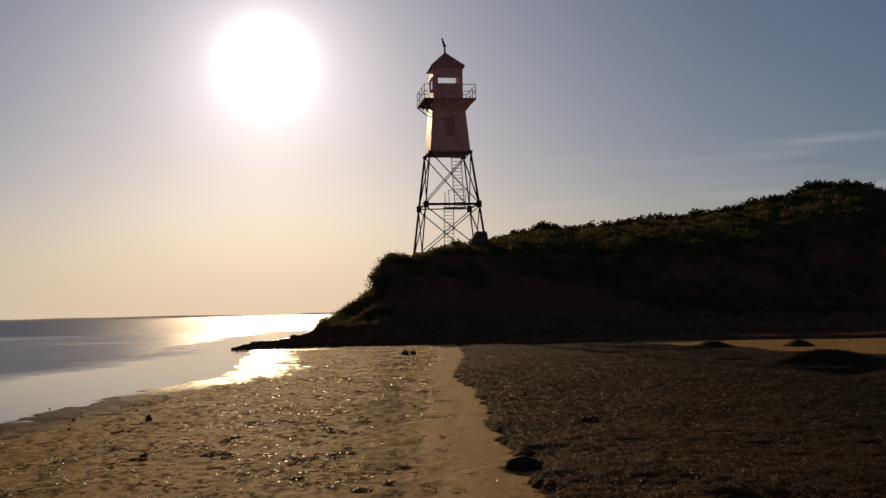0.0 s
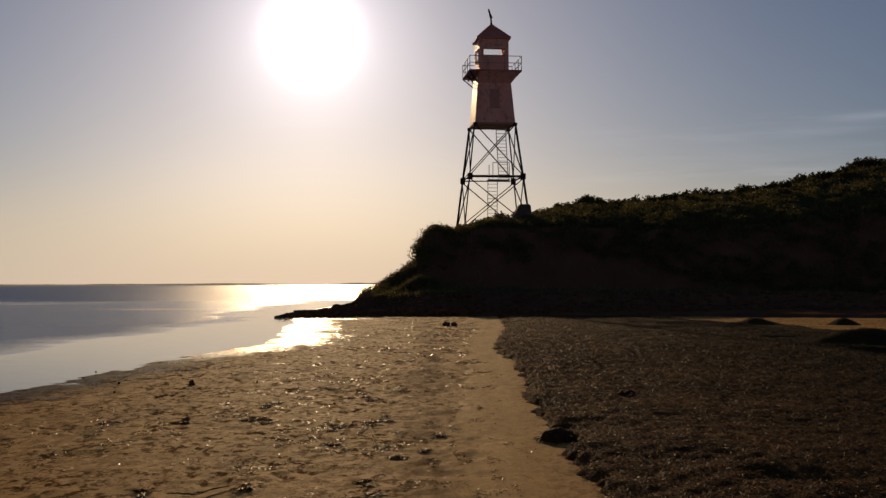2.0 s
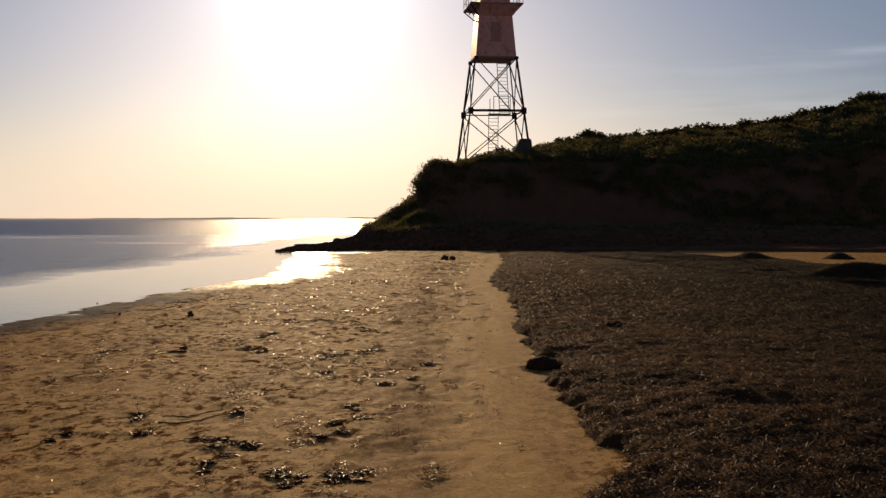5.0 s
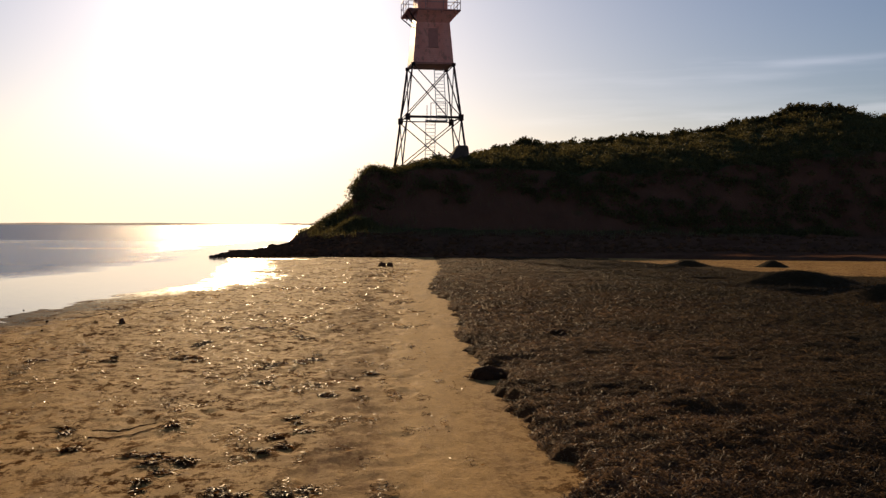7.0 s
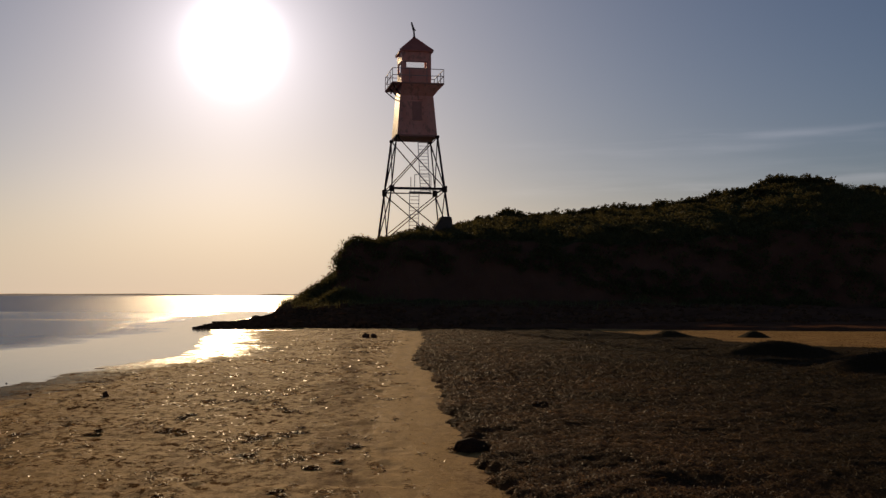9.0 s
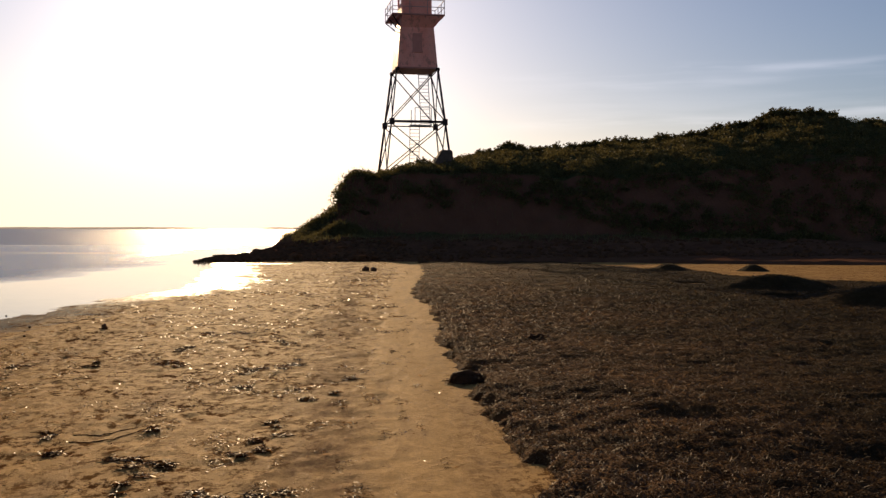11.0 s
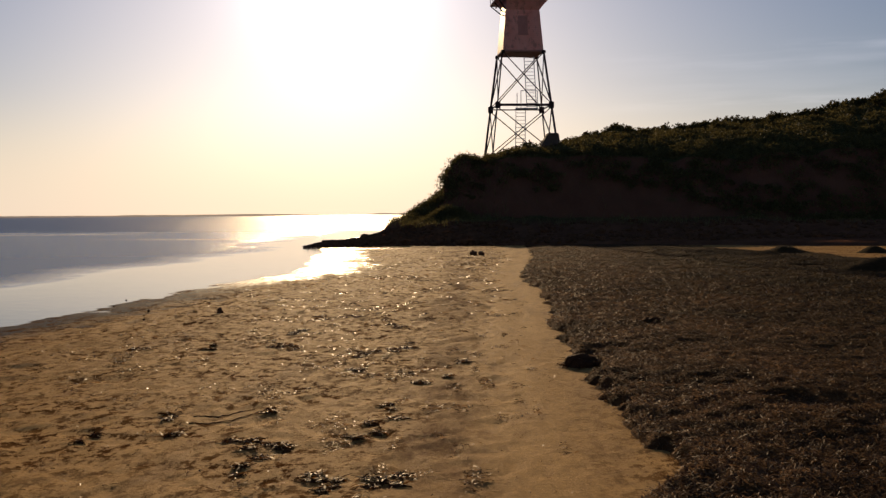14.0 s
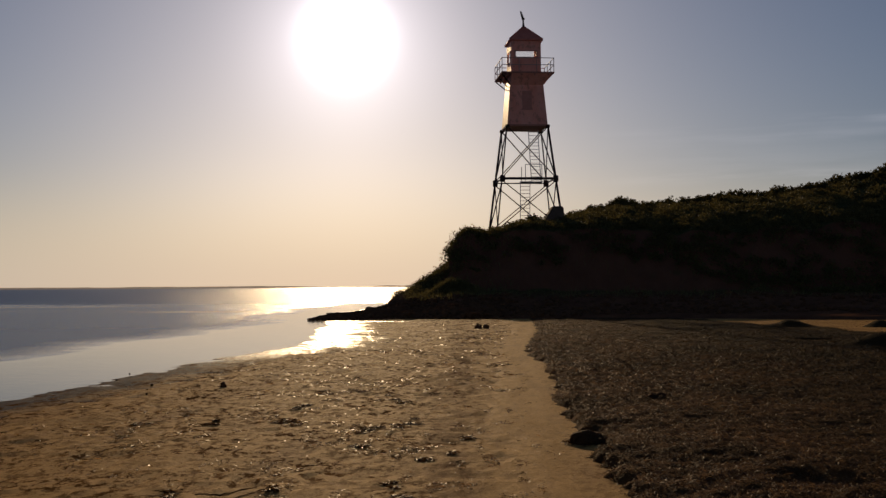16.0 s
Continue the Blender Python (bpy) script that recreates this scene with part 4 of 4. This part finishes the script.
kinds = [coast_bush(s) for s in (3, 8, 15, 21, 34, 47)]
spots = [(-2.6, 75.5, 0.28), (-1.6, 76, 0.28), (-0.2, 78.0, 0.42), (1.2, 79.0, 0.5), (2.6, 80.0, 0.5), (3.6, 82.5, 0.5)]
r0 = random.Random(5)
for i in range(26):
    x = r0.uniform(-6.3, -2.4)
    y = 69.6 + r0.uniform(0.5, 5.5)
    if bz(x, y) > 0.9:
        spots.append((x, y, r0.uniform(0.22, 0.42)))
x = 4.3
while x < 45:
    y = float(np.interp(x, (3, 12), (84, 92))) + r0.uniform(-1.0, 0.6)
    k = max(0.45, (crest(x, y) - bz(x, y) + r0.uniform(-0.30, 0.25)) / 0.88)
    spots.append((x, y, k))
    x += r0.uniform(0.35, 0.75) * k
for i in range(40):
    x = 2.0 + 42 * (i + r0.uniform(0, 1)) / 40
    spots.append((x, float(np.interp(x, (3, 12), (81, 88))) + r0.uniform(-4.0, 1.5), r0.uniform(0.5, 1.0)))
for i, (x, y, k) in enumerate(spots):
    src = kinds[i % 6]
    k = min(k, 0.4) if abs(x - TX) < 2.4 else k
    m = settle(src, x, y, (k * r0.uniform(0.9, 1.3), k), r0.uniform(0, 360))
    if i < 6:
        src.matrix_basis = m @ Matrix.Diagonal((*src.scale, 1))
    else:
        copy_thing(src, m)


def scrub():
    """The unbroken low scrub of the bluff top."""
    n = 4600
    x, y = rng.uniform(-6.5, 46, n), 69 + 28 * rng.uniform(0, 1, n) ** 1.8
    z = bluff_z(x, y)
    top = np.interp(x, (-6, -3, 4, 9, 14, 20), (0.5, 3.0, 3.7, 3.1, 1.6, 0.8))
    keep = z > top * rng.uniform(0.8, 1.2, n) + (vnoise(x, y, 2.5, 52) - 0.5) * 0.5
    near = (np.abs(x - TX) < 2.3) & (np.abs(y - TY) < 2.4)
    keep &= ~(near & (rng.uniform(0, 1, n) < 0.5))
    out = []
    for a, b, c in zip(x[keep], y[keep], z[keep]):
        s = rng.uniform(0.35, 0.75)
        near = a < -1.5
        out.append(leaf_cloud((a, b, c + 0.12), (s, s, s * 0.62), int((340 if near else 160) * s), 0.06 if near else 0.08, 0.2))
    q = np.concatenate(out)
    return tagged(new("scrub", quads_mesh("scrub", q, LEAF)), "dense low olive-green coastal scrub", "scrub", kind="stuff")


scrub()


def slope_grass():
    """Coarse grass on the foot and the seaward slope of the bluff."""
    n = 30000
    x, y = rng.uniform(-9, 20, n), rng.uniform(60, 80, n)
    x, y = np.concatenate([x, rng.normal(-3.9, 0.95, 5000)]), np.concatenate([y, rng.normal(66.8, 0.9, 5000)])
    n = len(x)
    z = bluff_z(x, y)
    d = step(-9, -7, x) * step(1, -4, x) + 0.12 + 2.0 * mound(x, y, -3.9, 66.8, 1.3, 1.2, 1.0)
    keep = (rng.uniform(0, 1, n) < d * (0.2 + step(0.45, 0.6, vnoise(x, y, 1.6, 61)))) & (z > 0.75)
    x, y, z = x[keep], y[keep], z[keep]
    k = len(x)
    me = blades("dune_grass", np.stack([x, y, z], -1), rng.uniform(0, 6.283, k), rng.uniform(0.7, 1.5, k), rng.uniform(0.2, 0.55, k), rng.uniform(0.02, 0.04, k), rng.uniform(0.1, 1.0, k), GRASS)
    return tagged(new("dune_grass", me), "tufted olive grass on the seaward slope", "grass", kind="stuff")


slope_grass()


def weed_string(points, r, label):
    """A single long ribbon of weed lying on the sand."""
    bm = bmesh.new()
    p = [Vector((x, y, float(ground_z(np.array(x), np.array(y))) + 0.004)) for x, y in points]
    q = [p[0]]
    for a, b in zip(p, p[1:]):
        for k in range(1, 7):
            m = a.lerp(b, k / 6)
            m.x += random.uniform(-0.02, 0.02)
            m.y += random.uniform(-0.04, 0.04)
            m.z = float(ground_z(np.array(m.x), np.array(m.y))) + 0.004
            q.append(m)
    for a, b in zip(q, q[1:]):
        tube(bm, a, b, r * random.uniform(0.6, 1.2), seg=5)
    return tagged(part("weed_string", bm, CLUMP, smooth=True), label, "seaweed", "weed strings on the sand")


STRING = "long thin strand of dark weed lying on the sand"
weed_string(((-2.42, 8.75), (-2.28, 8.9), (-2.05, 9.15)), 0.004, STRING)
weed_string(((-2.38, 8.5), (-2.2, 8.62), (-1.98, 9.0)), 0.004, STRING)


def reef():
    """Low dark rocks of the point, running out into the water."""
    r = random.Random(9)
    for i in range(72):
        t = i / 71
        x = -5.0 - 5.2 * t + r.uniform(-0.5, 0.5)
        y = 60.5 + r.uniform(-2.2, 3.5) * (1.1 - 0.7 * t)
        s = r.uniform(0.22, 0.62) * (1.15 - 0.5 * t)
        o = part("shore_rock", lumpy(bmesh.new(), s * 1.3, s, 0.06 + 0.23 * (1 - t), i + 60, 0.5, 2), ROCK)
        o.matrix_world = pose(x, y, WATER_Z + 0.06, 0, 0, r.uniform(0, 180))
        tagged(o, "low dark wet rock of the shore reef", "rock", "rocks of the reef")


def rubble():
    """Broken stones too many to count over the rock shelf below the bluff."""
    base = bmesh.new()
    bmesh.ops.create_icosphere(base, subdivisions=1, radius=1.0)
    v0 = np.array([v.co[:] for v in base.verts])
    f0 = np.array([[v.index for v in f.verts] for f in base.faces])
    base.free()
    n = 3200
    x = np.where(rng.uniform(0, 1, n) < 0.72, rng.uniform(-11, -0.5, n), rng.uniform(-0.5, 24, n))
    y = 53.5 + rng.uniform(0, 1, n) ** 1.3 * 10
    z = bluff_z(x, y)
    keep = z > -0.12
    x, y, z = x[keep], y[keep], z[keep]
    n = len(x)
    s = rng.uniform(0.05, 0.17, n) * np.where(rng.uniform(0, 1, n) < 0.08, 1.8, 1.0)
    jag = rng.uniform(0.6, 1.3, (n, len(v0), 1))
    v = v0[None] * jag * (s[:, None] * np.array([1.2, 1.0, 0.75])[None])[:, None, :] + np.stack([x, y, z + s * 0.15], -1)[:, None, :]
    f = f0[None] + (np.arange(n) * len(v0))[:, None, None]
    me = raw_mesh("shore_rubble", v.reshape(-1, 3), f.reshape(-1, 3), ROCK, smooth=False)
    return tagged(new("shore_rubble", me), "dark broken stones strewn below the bluff", "rubble", kind="stuff")


rubble()


reef()
